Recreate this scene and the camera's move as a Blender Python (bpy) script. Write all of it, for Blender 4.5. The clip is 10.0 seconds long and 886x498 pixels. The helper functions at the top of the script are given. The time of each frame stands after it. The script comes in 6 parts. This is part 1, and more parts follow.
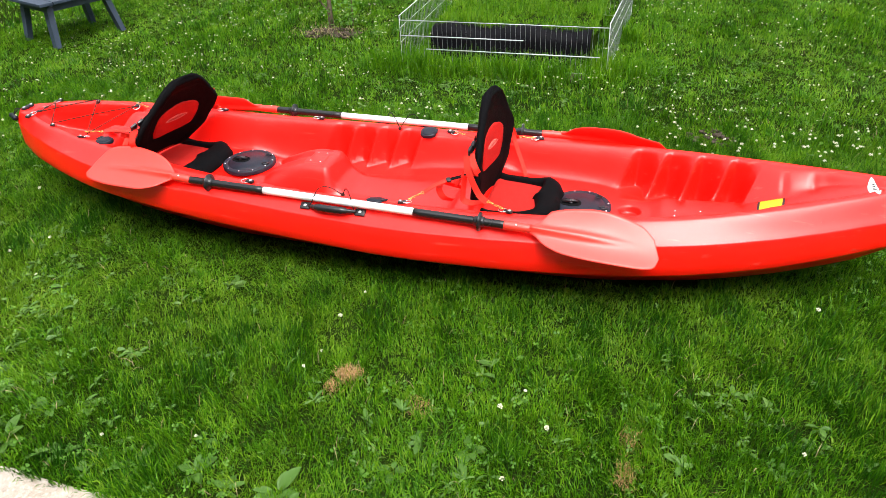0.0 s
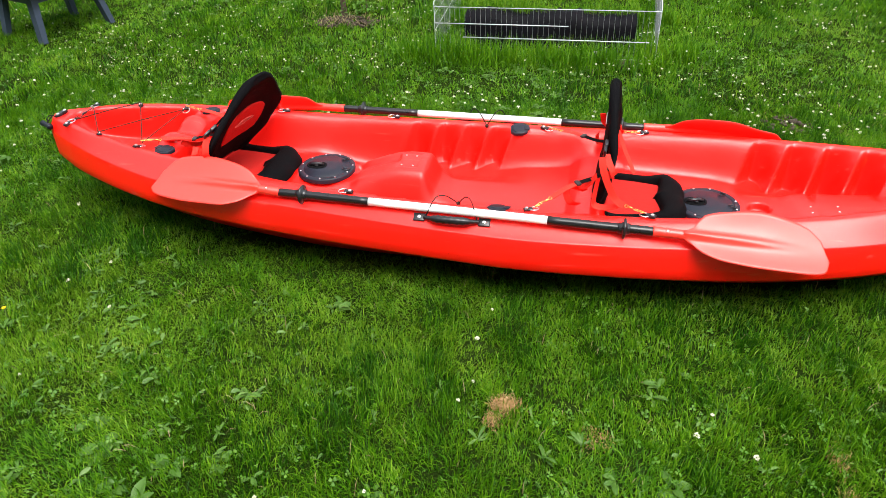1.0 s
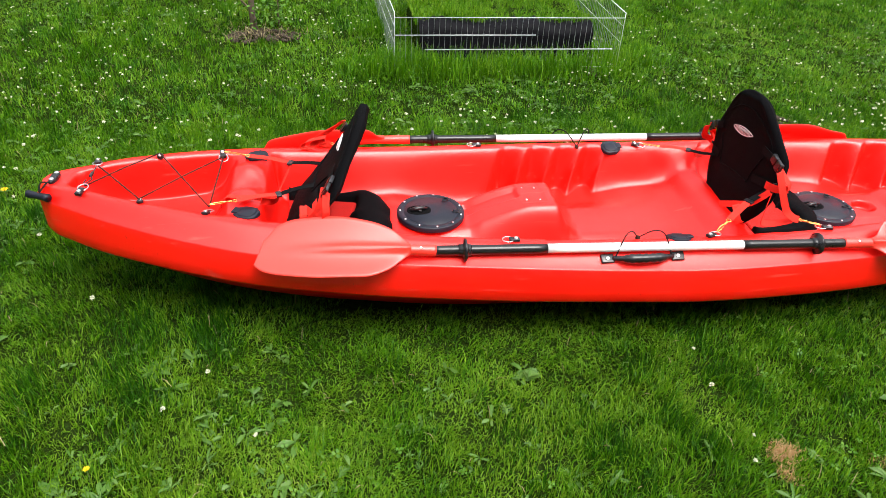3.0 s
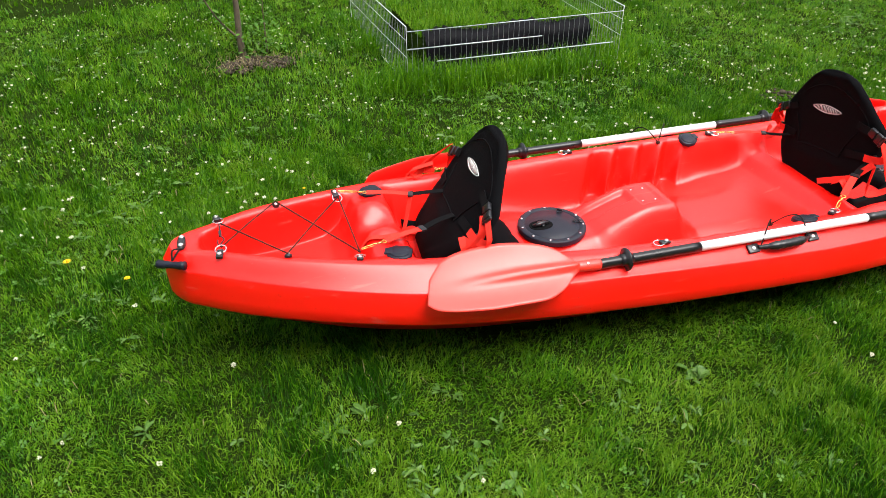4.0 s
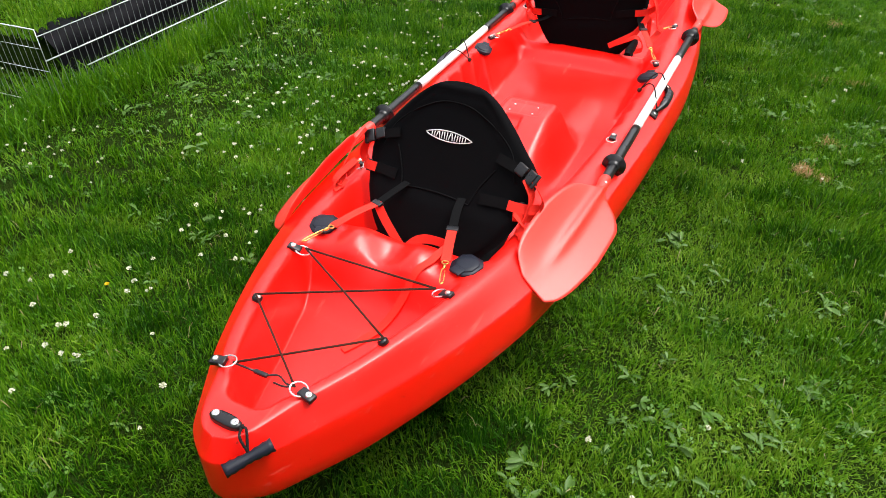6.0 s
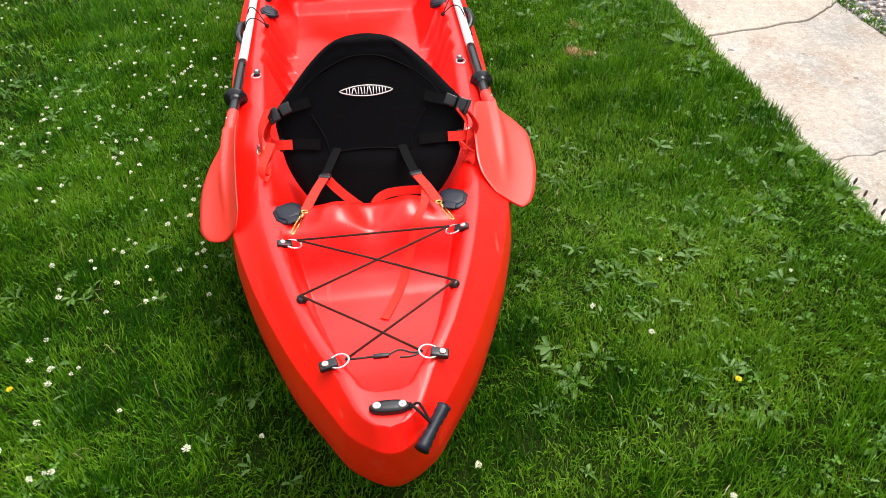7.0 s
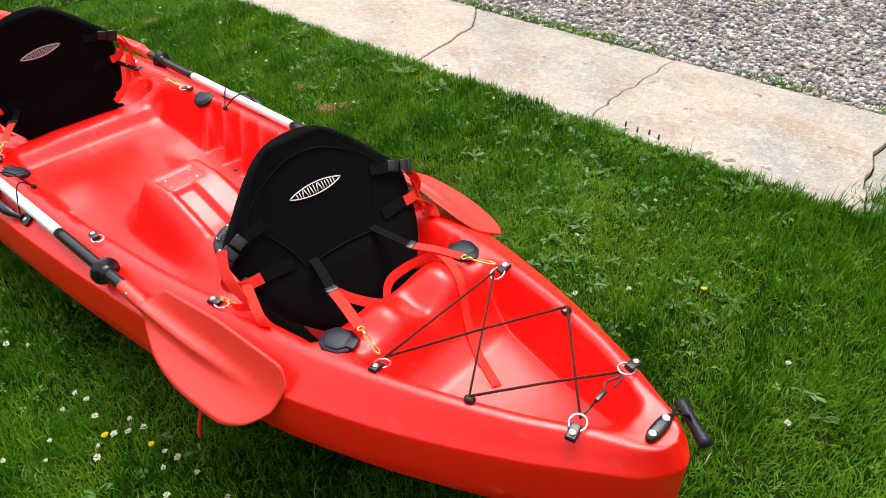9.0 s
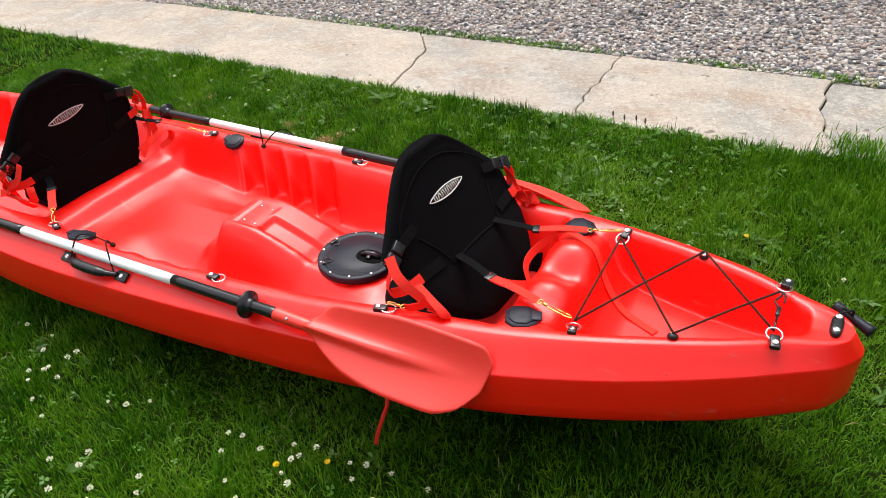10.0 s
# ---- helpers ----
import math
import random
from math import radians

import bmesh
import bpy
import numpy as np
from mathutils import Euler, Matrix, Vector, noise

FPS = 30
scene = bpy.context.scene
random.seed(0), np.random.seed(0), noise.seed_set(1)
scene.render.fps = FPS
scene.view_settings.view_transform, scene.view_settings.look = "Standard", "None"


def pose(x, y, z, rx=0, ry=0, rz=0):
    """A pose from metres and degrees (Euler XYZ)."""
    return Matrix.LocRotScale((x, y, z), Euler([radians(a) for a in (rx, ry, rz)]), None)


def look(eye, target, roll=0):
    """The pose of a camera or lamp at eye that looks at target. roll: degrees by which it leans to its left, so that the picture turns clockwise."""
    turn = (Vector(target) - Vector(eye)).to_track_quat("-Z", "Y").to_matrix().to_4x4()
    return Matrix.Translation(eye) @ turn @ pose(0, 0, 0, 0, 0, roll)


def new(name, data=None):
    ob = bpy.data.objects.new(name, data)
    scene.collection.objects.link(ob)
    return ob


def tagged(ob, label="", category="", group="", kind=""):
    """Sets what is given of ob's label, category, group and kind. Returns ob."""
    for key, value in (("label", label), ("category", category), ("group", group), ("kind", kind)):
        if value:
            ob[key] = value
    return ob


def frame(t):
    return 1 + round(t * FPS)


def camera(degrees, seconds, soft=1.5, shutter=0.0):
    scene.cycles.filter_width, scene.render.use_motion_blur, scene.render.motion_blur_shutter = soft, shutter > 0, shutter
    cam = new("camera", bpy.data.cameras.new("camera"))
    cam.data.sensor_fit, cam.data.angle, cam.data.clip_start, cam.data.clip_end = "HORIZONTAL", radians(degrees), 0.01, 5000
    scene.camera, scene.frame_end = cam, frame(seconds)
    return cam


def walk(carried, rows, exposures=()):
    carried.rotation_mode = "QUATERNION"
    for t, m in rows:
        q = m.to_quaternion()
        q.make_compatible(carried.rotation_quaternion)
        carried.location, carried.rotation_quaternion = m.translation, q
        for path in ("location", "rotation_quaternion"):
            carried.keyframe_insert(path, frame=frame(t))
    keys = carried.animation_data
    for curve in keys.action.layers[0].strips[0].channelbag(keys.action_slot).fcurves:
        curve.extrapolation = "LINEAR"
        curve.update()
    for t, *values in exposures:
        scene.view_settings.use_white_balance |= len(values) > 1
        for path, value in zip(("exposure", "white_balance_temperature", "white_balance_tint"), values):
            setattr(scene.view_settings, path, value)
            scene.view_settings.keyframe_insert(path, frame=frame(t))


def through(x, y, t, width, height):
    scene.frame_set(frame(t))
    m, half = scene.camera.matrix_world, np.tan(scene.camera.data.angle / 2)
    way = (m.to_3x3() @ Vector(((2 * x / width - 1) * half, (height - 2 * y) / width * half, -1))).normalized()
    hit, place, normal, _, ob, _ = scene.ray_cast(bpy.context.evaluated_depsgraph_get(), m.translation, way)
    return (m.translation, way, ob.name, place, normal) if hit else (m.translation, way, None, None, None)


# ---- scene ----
cam = camera(66.2, 10.0, soft=0.6)
PATH = [
    (0, (1.133, -2.479, 1.561), (0.604, -0.892, 0.464), -2.87),
    (0.2, (1.011, -2.449, 1.574), (0.500, -0.861, 0.470), -1.25),
    (0.3, (0.949, -2.440, 1.568), (0.433, -0.849, 0.472), -0.99),
    (0.5, (0.834, -2.422, 1.550), (0.370, -0.807, 0.466), 0.13),
    (0.6, (0.757, -2.418, 1.536), (0.312, -0.796, 0.454), -0.28),
    (0.8, (0.584, -2.412, 1.529), (0.169, -0.809, 0.407), -2.09),
    (1, (0.433, -2.403, 1.540), (0.056, -0.803, 0.401), -2.43),
    (1.2, (0.314, -2.371, 1.529), (-0.066, -0.765, 0.399), -1.98),
    (1.4, (0.174, -2.321, 1.496), (-0.105, -0.677, 0.392), -0.86),
    (1.5, (0.116, -2.298, 1.494), (-0.145, -0.651, 0.390), -1.61),
    (1.7, (-0.000, -2.250, 1.514), (-0.116, -0.603, 0.386), 0.22),
    (2, (-0.181, -2.211, 1.506), (-0.095, -0.536, 0.416), 3.14),
    (2.2, (-0.341, -2.220, 1.488), (-0.150, -0.550, 0.404), 3.32),
    (2.3, (-0.454, -2.230, 1.498), (-0.226, -0.587, 0.380), 3.97),
    (2.5, (-0.590, -2.218, 1.512), (-0.375, -0.575, 0.392), 3.12),
    (2.6, (-0.645, -2.204, 1.512), (-0.431, -0.565, 0.385), 3.35),
    (2.8, (-0.775, -2.164, 1.476), (-0.501, -0.539, 0.343), 4.94),
    (3, (-0.913, -2.070, 1.463), (-0.645, -0.439, 0.336), 2.80),
    (3.2, (-1.034, -2.000, 1.457), (-0.839, -0.327, 0.379), -2.23),
    (4.3, (-1.789, -1.731, 1.486), (-1.136, -0.220, 0.351), 1.42),
    (4.5, (-1.862, -1.631, 1.463), (-1.126, -0.164, 0.320), 1.50),
    (4.6, (-1.900, -1.571, 1.450), (-1.122, -0.130, 0.302), 0.95),
    (4.8, (-1.965, -1.452, 1.456), (-1.066, -0.097, 0.291), 1.72),
    (5, (-2.024, -1.351, 1.455), (-1.057, -0.061, 0.271), 2.89),
    (5.2, (-2.092, -1.240, 1.435), (-1.001, -0.036, 0.270), 3.59),
    (6.3, (-2.405, -0.471, 1.344), (-0.931, -0.003, 0.076), -0.90),
    (6.5, (-2.422, -0.346, 1.357), (-0.901, -0.039, 0.095), 0.20),
    (6.6, (-2.441, -0.283, 1.347), (-0.900, -0.089, 0.087), 0.85),
    (6.8, (-2.479, -0.160, 1.336), (-0.954, -0.166, 0.041), -0.25),
    (7, (-2.535, -0.014, 1.354), (-1.056, -0.193, 0.019), -0.89),
    (7.2, (-2.540, 0.085, 1.364), (-1.097, -0.202, 0.008), -0.01),
    (7.4, (-2.515, 0.152, 1.356), (-1.090, -0.246, 0.011), 0.86),
    (7.5, (-2.498, 0.181, 1.336), (-1.073, -0.252, 0.001), 0.30),
    (7.6, (-2.470, 0.201, 1.334), (-1.081, -0.270, -0.026), -0.03),
    (7.8, (-2.411, 0.242, 1.325), (-1.119, -0.304, -0.101), 0.23),
    (8, (-2.355, 0.275, 1.323), (-1.134, -0.383, -0.117), 0.90),
    (8.2, (-2.307, 0.332, 1.317), (-1.138, -0.459, -0.100), 0.88),
    (8.4, (-2.256, 0.424, 1.323), (-1.136, -0.508, -0.048), 0.70),
    (8.5, (-2.225, 0.499, 1.320), (-1.108, -0.479, -0.020), -0.38),
    (8.6, (-2.194, 0.560, 1.329), (-1.069, -0.423, -0.001), -1.91),
    (8.8, (-2.144, 0.671, 1.335), (-1.015, -0.379, 0.061), -2.84),
    (9, (-2.078, 0.770, 1.343), (-0.993, -0.378, 0.117), -2.00),
    (9.2, (-1.992, 0.857, 1.345), (-0.883, -0.306, 0.154), -4.63),
    (9.4, (-1.906, 0.946, 1.343), (-0.823, -0.247, 0.158), -5.90),
    (9.5, (-1.874, 0.985, 1.359), (-0.826, -0.225, 0.161), -5.78),
    (9.6, (-1.847, 1.026, 1.361), (-0.831, -0.221, 0.172), -5.38),
    (9.8, (-1.774, 1.132, 1.374), (-0.835, -0.204, 0.219), -4.99),
    (10, (-1.685, 1.265, 1.367), (-0.842, -0.124, 0.201), -4.55),
]
walk(cam, [(t, look(eye, target, roll)) for t, eye, target, roll in PATH], [(0.0, 0.88), (3.2, 0.80), (5.2, 0.70), (6.5, 0.62), (7.5, 0.69), (8.5, 0.67), (9.0, 0.55), (10.0, 0.39)])

# ---- sky and sun ----
world = bpy.data.worlds.new("overcast_sky")
scene.world = world
world.use_nodes = True
wn, wl = world.node_tree.nodes, world.node_tree.links
sky = wn.new("ShaderNodeTexSky")
sky.sky_type = "NISHITA"
sky.sun_disc = False
sky.sun_elevation, sky.sun_rotation = radians(65), radians(145)
sky.dust_density = 3.0
paler = wn.new("ShaderNodeHueSaturation")
paler.inputs["Saturation"].default_value = 0.2
wl.new(sky.outputs["Color"], paler.inputs["Color"])
wl.new(paler.outputs["Color"], wn["Background"].inputs["Color"])
wn["Background"].inputs["Strength"].default_value = 0.270
sun = new("sun", bpy.data.lights.new("sun", "SUN"))
sun.data.energy, sun.data.angle, sun.data.color = 1.75, radians(34), (1.0, 0.965, 0.90)
sun.matrix_world = look((0.25 * 10, -0.36 * 10, 0.95 * 10), (0, 0, 0))

# ---- small tools ----
def sstep(a, b, v):
    t = np.clip((np.asarray(v, float) - a) / (b - a), 0, 1)
    return t * t * (3 - 2 * t)


def spline(xs, ys):
    """A smooth curve through the given heights (monotone cubic)."""
    xs, ys = np.array(xs, float), np.array(ys, float)
    h = np.diff(xs)
    d = np.diff(ys) / h
    m = np.zeros(len(xs))
    m[0], m[-1] = d[0], d[-1]
    for i in range(1, len(xs) - 1):
        if d[i - 1] * d[i] > 0:
            w1, w2 = 2 * h[i] + h[i - 1], h[i] + 2 * h[i - 1]
            m[i] = (w1 + w2) / (w1 / d[i - 1] + w2 / d[i])

    def f(v):
        v = np.clip(np.asarray(v, float), xs[0], xs[-1])
        i = np.clip(np.searchsorted(xs, v) - 1, 0, len(xs) - 2)
        t = (v - xs[i]) / h[i]
        a, b = (1 + 2 * t) * (1 - t) ** 2, t * (1 - t) ** 2
        c, e = t * t * (3 - 2 * t), t * t * (t - 1)
        return a * ys[i] + b * h[i] * m[i] + c * ys[i + 1] + e * h[i] * m[i + 1]

    return f


def thing(name, at, label, category, group="", kind=""):
    ob = new(name)
    ob.location = at
    ob.empty_display_size = 0.1
    return tagged(ob, label, category, group, kind)


def link_mesh(name, bm, material, smooth=True):
    me = bpy.data.meshes.new(name)
    bmesh.ops.recalc_face_normals(bm, faces=bm.faces)
    bm.to_mesh(me)
    bm.free()
    if smooth:
        me.polygons.foreach_set("use_smooth", [True] * len(me.polygons))
    me.materials.append(material)
    return new(name, me)


def part(name, bm, material, parent, label="", smooth=True):
    """Links a bmesh, whose places are the world's, as one mesh under a thing or a part."""
    ob = link_mesh(name, bm, material, smooth)
    ob.parent = parent
    where = Matrix.Translation(parent.location)
    if parent.parent:
        where = Matrix.Identity(4)
    ob.matrix_parent_inverse = where.inverted() if parent.type == "EMPTY" else Matrix.Identity(4)
    return tagged(ob, label)


def grid_faces(bm, rows, closed_u=False, closed_v=False, caps=False):
    vs = [[bm.verts.new(p) for p in row] for row in rows]
    n, m = len(vs), len(vs[0])
    for i in range(n if closed_u else n - 1):
        for j in range(m if closed_v else m - 1):
            bm.faces.new((vs[i][j], vs[(i + 1) % n][j], vs[(i + 1) % n][(j + 1) % m], vs[i][(j + 1) % m]))
    if caps:
        bm.faces.new(vs[0])
        bm.faces.new(vs[-1][::-1])
    return vs


def smooth_line(points, steps=6):
    """Catmull-Rom through the points."""
    ps = [Vector(p) for p in points]
    if len(ps) < 3:
        return ps
    out = []
    for i in range(len(ps) - 1):
        a, b, c, d = ps[max(i - 1, 0)], ps[i], ps[i + 1], ps[min(i + 2, len(ps) - 1)]
        for k in range(steps):
            t = k / steps
            out.append(0.5 * (2 * b + (c - a) * t + (2 * a - 5 * b + 4 * c - d) * t * t + (3 * b - a - 3 * c + d) * t ** 3))
    return out + [ps[-1]]


def tube(bm, pts, r, seg=8, closed=False, caps=True):
    pts = [Vector(p) for p in pts]
    rows, up = [], None
    n = len(pts)
    for i, p in enumerate(pts):
        t = (pts[(i + 1) % n] - pts[i - 1]) if closed else (pts[min(i + 1, n - 1)] - pts[max(i - 1, 0)])
        t.normalize()
        if up is None:
            up = t.orthogonal().normalized()
        up = (up - t * up.dot(t))
        up = up.normalized() if up.length > 1e-6 else t.orthogonal().normalized()
        side = t.cross(up)
        rr = r[i] if isinstance(r, (list, tuple)) else r
        rows.append([p + rr * (math.cos(a) * up + math.sin(a) * side) for a in [2 * math.pi * k / seg for k in range(seg)]])
    grid_faces(bm, rows, closed_u=closed, closed_v=True, caps=caps and not closed)


def ribbon(bm, pts, side, width, thick=0.0022):
    """A webbing strap along the points; side: the way across it, one vector or one for each point."""
    pts = [Vector(p) for p in pts]
    rows = []
    for i, p in enumerate(pts):
        t = (pts[min(i + 1, len(pts) - 1)] - pts[max(i - 1, 0)]).normalized()
        s = Vector(side[i] if isinstance(side, list) else side)
        s = (s - t * s.dot(t)).normalized()
        n = t.cross(s)
        w, h = s * width / 2, n * thick / 2
        rows.append([p - w - h, p + w - h, p + w + h, p - w + h])
    grid_faces(bm, rows, closed_v=True, caps=True)


def block(bm, size, m, bevel=0.0, segments=2):
    """A bevelled block of that size at the pose m."""
    made = bmesh.ops.create_cube(bm, size=1.0, matrix=m @ Matrix.Diagonal((*size, 1)))
    if bevel:
        edges = list({e for v in made["verts"] for e in v.link_edges})
        bmesh.ops.bevel(bm, geom=edges, offset=bevel, segments=segments, affect="EDGES", profile=0.6)


def disc(bm, at, normal, radius, height, seg=20, bevel=0.0):
    """A round button that stands up along the normal."""
    n = Vector(normal).normalized()
    u = n.orthogonal().normalized()
    v = n.cross(u)
    b = bevel or height * 0.3
    rows = []
    for r, h in ((radius, 0.0), (radius, height - b), (radius - b, height), (radius * 0.4, height + b * 0.15)):
        rows.append([Vector(at) + n * h + r * (math.cos(a) * u + math.sin(a) * v) for a in [2 * math.pi * k / seg for k in range(seg)]])
    vs = grid_faces(bm, rows, closed_v=True)
    bm.faces.new(vs[-1])
    bm.faces.new(vs[0][::-1])


def frame_on(at, x_way, normal):
    """A pose with its z along the normal and its x near x_way."""
    z = Vector(normal).normalized()
    x = Vector(x_way)
    x = (x - z * x.dot(z)).normalized()
    y = z.cross(x)
    m = Matrix((x, y, z)).transposed().to_4x4()
    m.translation = at
    return m


# ---- materials ----
def material(name, colour, roughness=0.5, metallic=0.0, spread=0.12, scale=30.0, fine=300.0, bump=0.1, bump_distance=0.002, gloss=0.5):
    """A surface with grain at two scales in colour, roughness and relief."""
    mat = bpy.data.materials.new(name)
    mat.use_nodes = True
    n, l = mat.node_tree.nodes, mat.node_tree.links
    b = n["Principled BSDF"]
    tc = n.new("ShaderNodeTexCoord")
    big, small = n.new("ShaderNodeTexNoise"), n.new("ShaderNodeTexNoise")
    big.inputs["Scale"].default_value, small.inputs["Scale"].default_value = scale, fine
    big.inputs["Detail"].default_value, small.inputs["Detail"].default_value = 4, 3
    l.new(tc.outputs["Object"], big.inputs["Vector"])
    l.new(tc.outputs["Object"], small.inputs["Vector"])
    mix = n.new("ShaderNodeMix")
    mix.data_type, mix.blend_type = "RGBA", "MIX"
    mix.inputs[6].default_value = (*[c * (1 - spread) for c in colour], 1)
    mix.inputs[7].default_value = (*[min(c * (1 + spread), 1) for c in colour], 1)
    l.new(big.outputs["Fac"], mix.inputs[0])
    l.new(mix.outputs[2], b.inputs["Base Color"])
    rr = n.new("ShaderNodeMapRange")
    rr.inputs["To Min"].default_value, rr.inputs["To Max"].default_value = max(roughness - 0.1, 0.03), min(roughness + 0.1, 1)
    l.new(big.outputs["Fac"], rr.inputs["Value"])
    l.new(rr.outputs[0], b.inputs["Roughness"])
    b.inputs["Metallic"].default_value = metallic
    b.inputs["Specular IOR Level"].default_value = gloss
    bp = n.new("ShaderNodeBump")
    bp.inputs["Strength"].default_value, bp.inputs["Distance"].default_value = bump, bump_distance
    l.new(small.outputs["Fac"], bp.inputs["Height"])
    l.new(bp.outputs["Normal"], b.inputs["Normal"])
    return mat


def add_noise_bump(mat, scale, strength, distance):
    """A second, broader relief under the fine one."""
    n, l = mat.node_tree.nodes, mat.node_tree.links
    tc, tex, bp = n.new("ShaderNodeTexCoord"), n.new("ShaderNodeTexNoise"), n.new("ShaderNodeBump")
    tex.inputs["Scale"].default_value = scale
    l.new(tc.outputs["Object"], tex.inputs["Vector"])
    l.new(tex.outputs["Fac"], bp.inputs["Height"])
    bp.inputs["Strength"].default_value, bp.inputs["Distance"].default_value = strength, distance
    first = [k for k in n if k.bl_idname == "ShaderNodeBump" and k != bp][0]
    l.new(bp.outputs["Normal"], first.inputs["Normal"])


RED = material("red_polyethylene", (0.94, 0.006, 0.002), 0.35, spread=0.05, scale=6, fine=700, bump=0.12, bump_distance=0.001, gloss=0.60)
add_noise_bump(RED, 9.0, 0.25, 0.006)


def scuff(mat, pale, dark):
    """Faint drag marks along the boat and small specks of dirt over a plastic skin."""
    n, l = mat.node_tree.nodes, mat.node_tree.links
    b = n["Principled BSDF"]
    base = b.inputs["Base Color"].links[0].from_socket
    tc, mp = n.new("ShaderNodeTexCoord"), n.new("ShaderNodeMapping")
    mp.inputs["Scale"].default_value = (4.0, 45.0, 45.0)
    l.new(tc.outputs["Object"], mp.inputs["Vector"])
    marks, dirt = n.new("ShaderNodeTexNoise"), n.new("ShaderNodeTexNoise")
    marks.inputs["Scale"].default_value, marks.inputs["Detail"].default_value = 1.0, 6
    dirt.inputs["Scale"].default_value, dirt.inputs["Detail"].default_value = 85, 2
    l.new(mp.outputs["Vector"], marks.inputs["Vector"])
    l.new(tc.outputs["Object"], dirt.inputs["Vector"])
    for tex, lo, hi, most, colour in ((marks, 0.64, 0.74, 0.30, pale), (dirt, 0.735, 0.77, 0.55, dark)):
        rng = n.new("ShaderNodeMapRange")
        rng.inputs["From Min"].default_value, rng.inputs["From Max"].default_value, rng.inputs["To Max"].default_value = lo, hi, most
        l.new(tex.outputs["Fac"], rng.inputs["Value"])
        mix = n.new("ShaderNodeMix")
        mix.data_type = "RGBA"
        l.new(rng.outputs[0], mix.inputs[0])
        l.new(base, mix.inputs[6])
        mix.inputs[7].default_value = (*colour, 1)
        base = mix.outputs[2]
    l.new(base, b.inputs["Base Color"])


scuff(RED, (0.88, 0.16, 0.12), (0.22, 0.03, 0.02))
BLADE_RED = material("red_paddle_plastic", (0.90, 0.030, 0.016), 0.46, spread=0.05, scale=8, fine=500, bump=0.1, bump_distance=0.0008, gloss=0.9)
WEB_RED = material("red_webbing", (0.82, 0.026, 0.014), 0.75, spread=0.15, scale=80, fine=900, bump=0.5, gloss=0.3)
MESH_RED = material("red_mesh_cloth", (0.50, 0.016, 0.012), 0.85, spread=0.2, scale=60, fine=1100, bump=0.7, gloss=0.2)
BLACK_CLOTH = material("black_neoprene", (0.0024, 0.0024, 0.0030), 0.8, spread=0.4, scale=25, fine=900, bump=0.3, gloss=0.06)
BLACK_WEB = material("black_webbing", (0.0045, 0.0045, 0.005), 0.9, spread=0.3, scale=60, fine=900, bump=0.4, gloss=0.08)
BLACK_PLASTIC = material("black_plastic", (0.009, 0.009, 0.011), 0.30, spread=0.25, scale=25, fine=500, bump=0.12)
HATCH = material("matt_black_hatch_plastic", (0.010, 0.012, 0.021), 0.45, spread=0.2, scale=20, fine=600, bump=0.2, gloss=0.28)
SHAFT_BLACK = material("black_shaft_grip", (0.007, 0.007, 0.008), 0.3, spread=0.2, scale=20, fine=300, bump=0.05)
SHAFT_WHITE = material("silvery_white_alloy_shaft", (0.80, 0.80, 0.80), 0.36, spread=0.05, scale=20, fine=500, bump=0.06)
STEEL = material("stainless_steel", (0.78, 0.78, 0.78), 0.28, 1.0, spread=0.08, scale=60)
BRASS = material("brass", (0.75, 0.46, 0.13), 0.28, 1.0, spread=0.12, scale=70)
CORD = material("dark_brown_cord", (0.045, 0.018, 0.012), 0.85, spread=0.3, scale=120, fine=1200, bump=0.8, gloss=0.2)
CORD_BLACK = material("black_cord", (0.014, 0.013, 0.013), 0.8, spread=0.3, scale=120, fine=1200, bump=0.8, gloss=0.2)
WHITE_PRINT = material("white_print", (0.80, 0.80, 0.78), 0.6, spread=0.04, scale=60)
PALE_PRINT = material("faded_print", (0.62, 0.16, 0.13), 0.7, spread=0.06, scale=60)
YELLOW = material("yellow_vinyl", (0.85, 0.62, 0.01), 0.4, spread=0.05, scale=40)
ZINC = material("galvanised_wire", (0.62, 0.65, 0.67), 0.45, 0.35, spread=0.15, scale=60)
THIN_WIRE = material("dull_grey_wire", (0.26, 0.29, 0.29), 0.5, 0.3, spread=0.2, scale=60)
POLY = material("black_plastic_sheet", (0.0045, 0.0045, 0.006), 0.6, spread=0.3, scale=12, fine=25, bump=0.25, bump_distance=0.006, gloss=0.05)
TABLE = material("blue_grey_painted_wood", (0.030, 0.044, 0.072), 0.55, spread=0.2, scale=18, fine=240, bump=0.3)
BARK = material("young_bark", (0.10, 0.075, 0.05), 0.9, spread=0.35, scale=40, fine=220, bump=0.9, bump_distance=0.004)
SOIL = material("crumbly_soil", (0.062, 0.048, 0.034), 0.95, spread=0.45, scale=30, fine=200, bump=1.0, bump_distance=0.01, gloss=0.2)
PLANT_STEM = material("plant_stem", (0.10, 0.16, 0.03), 0.6, spread=0.2, scale=60)


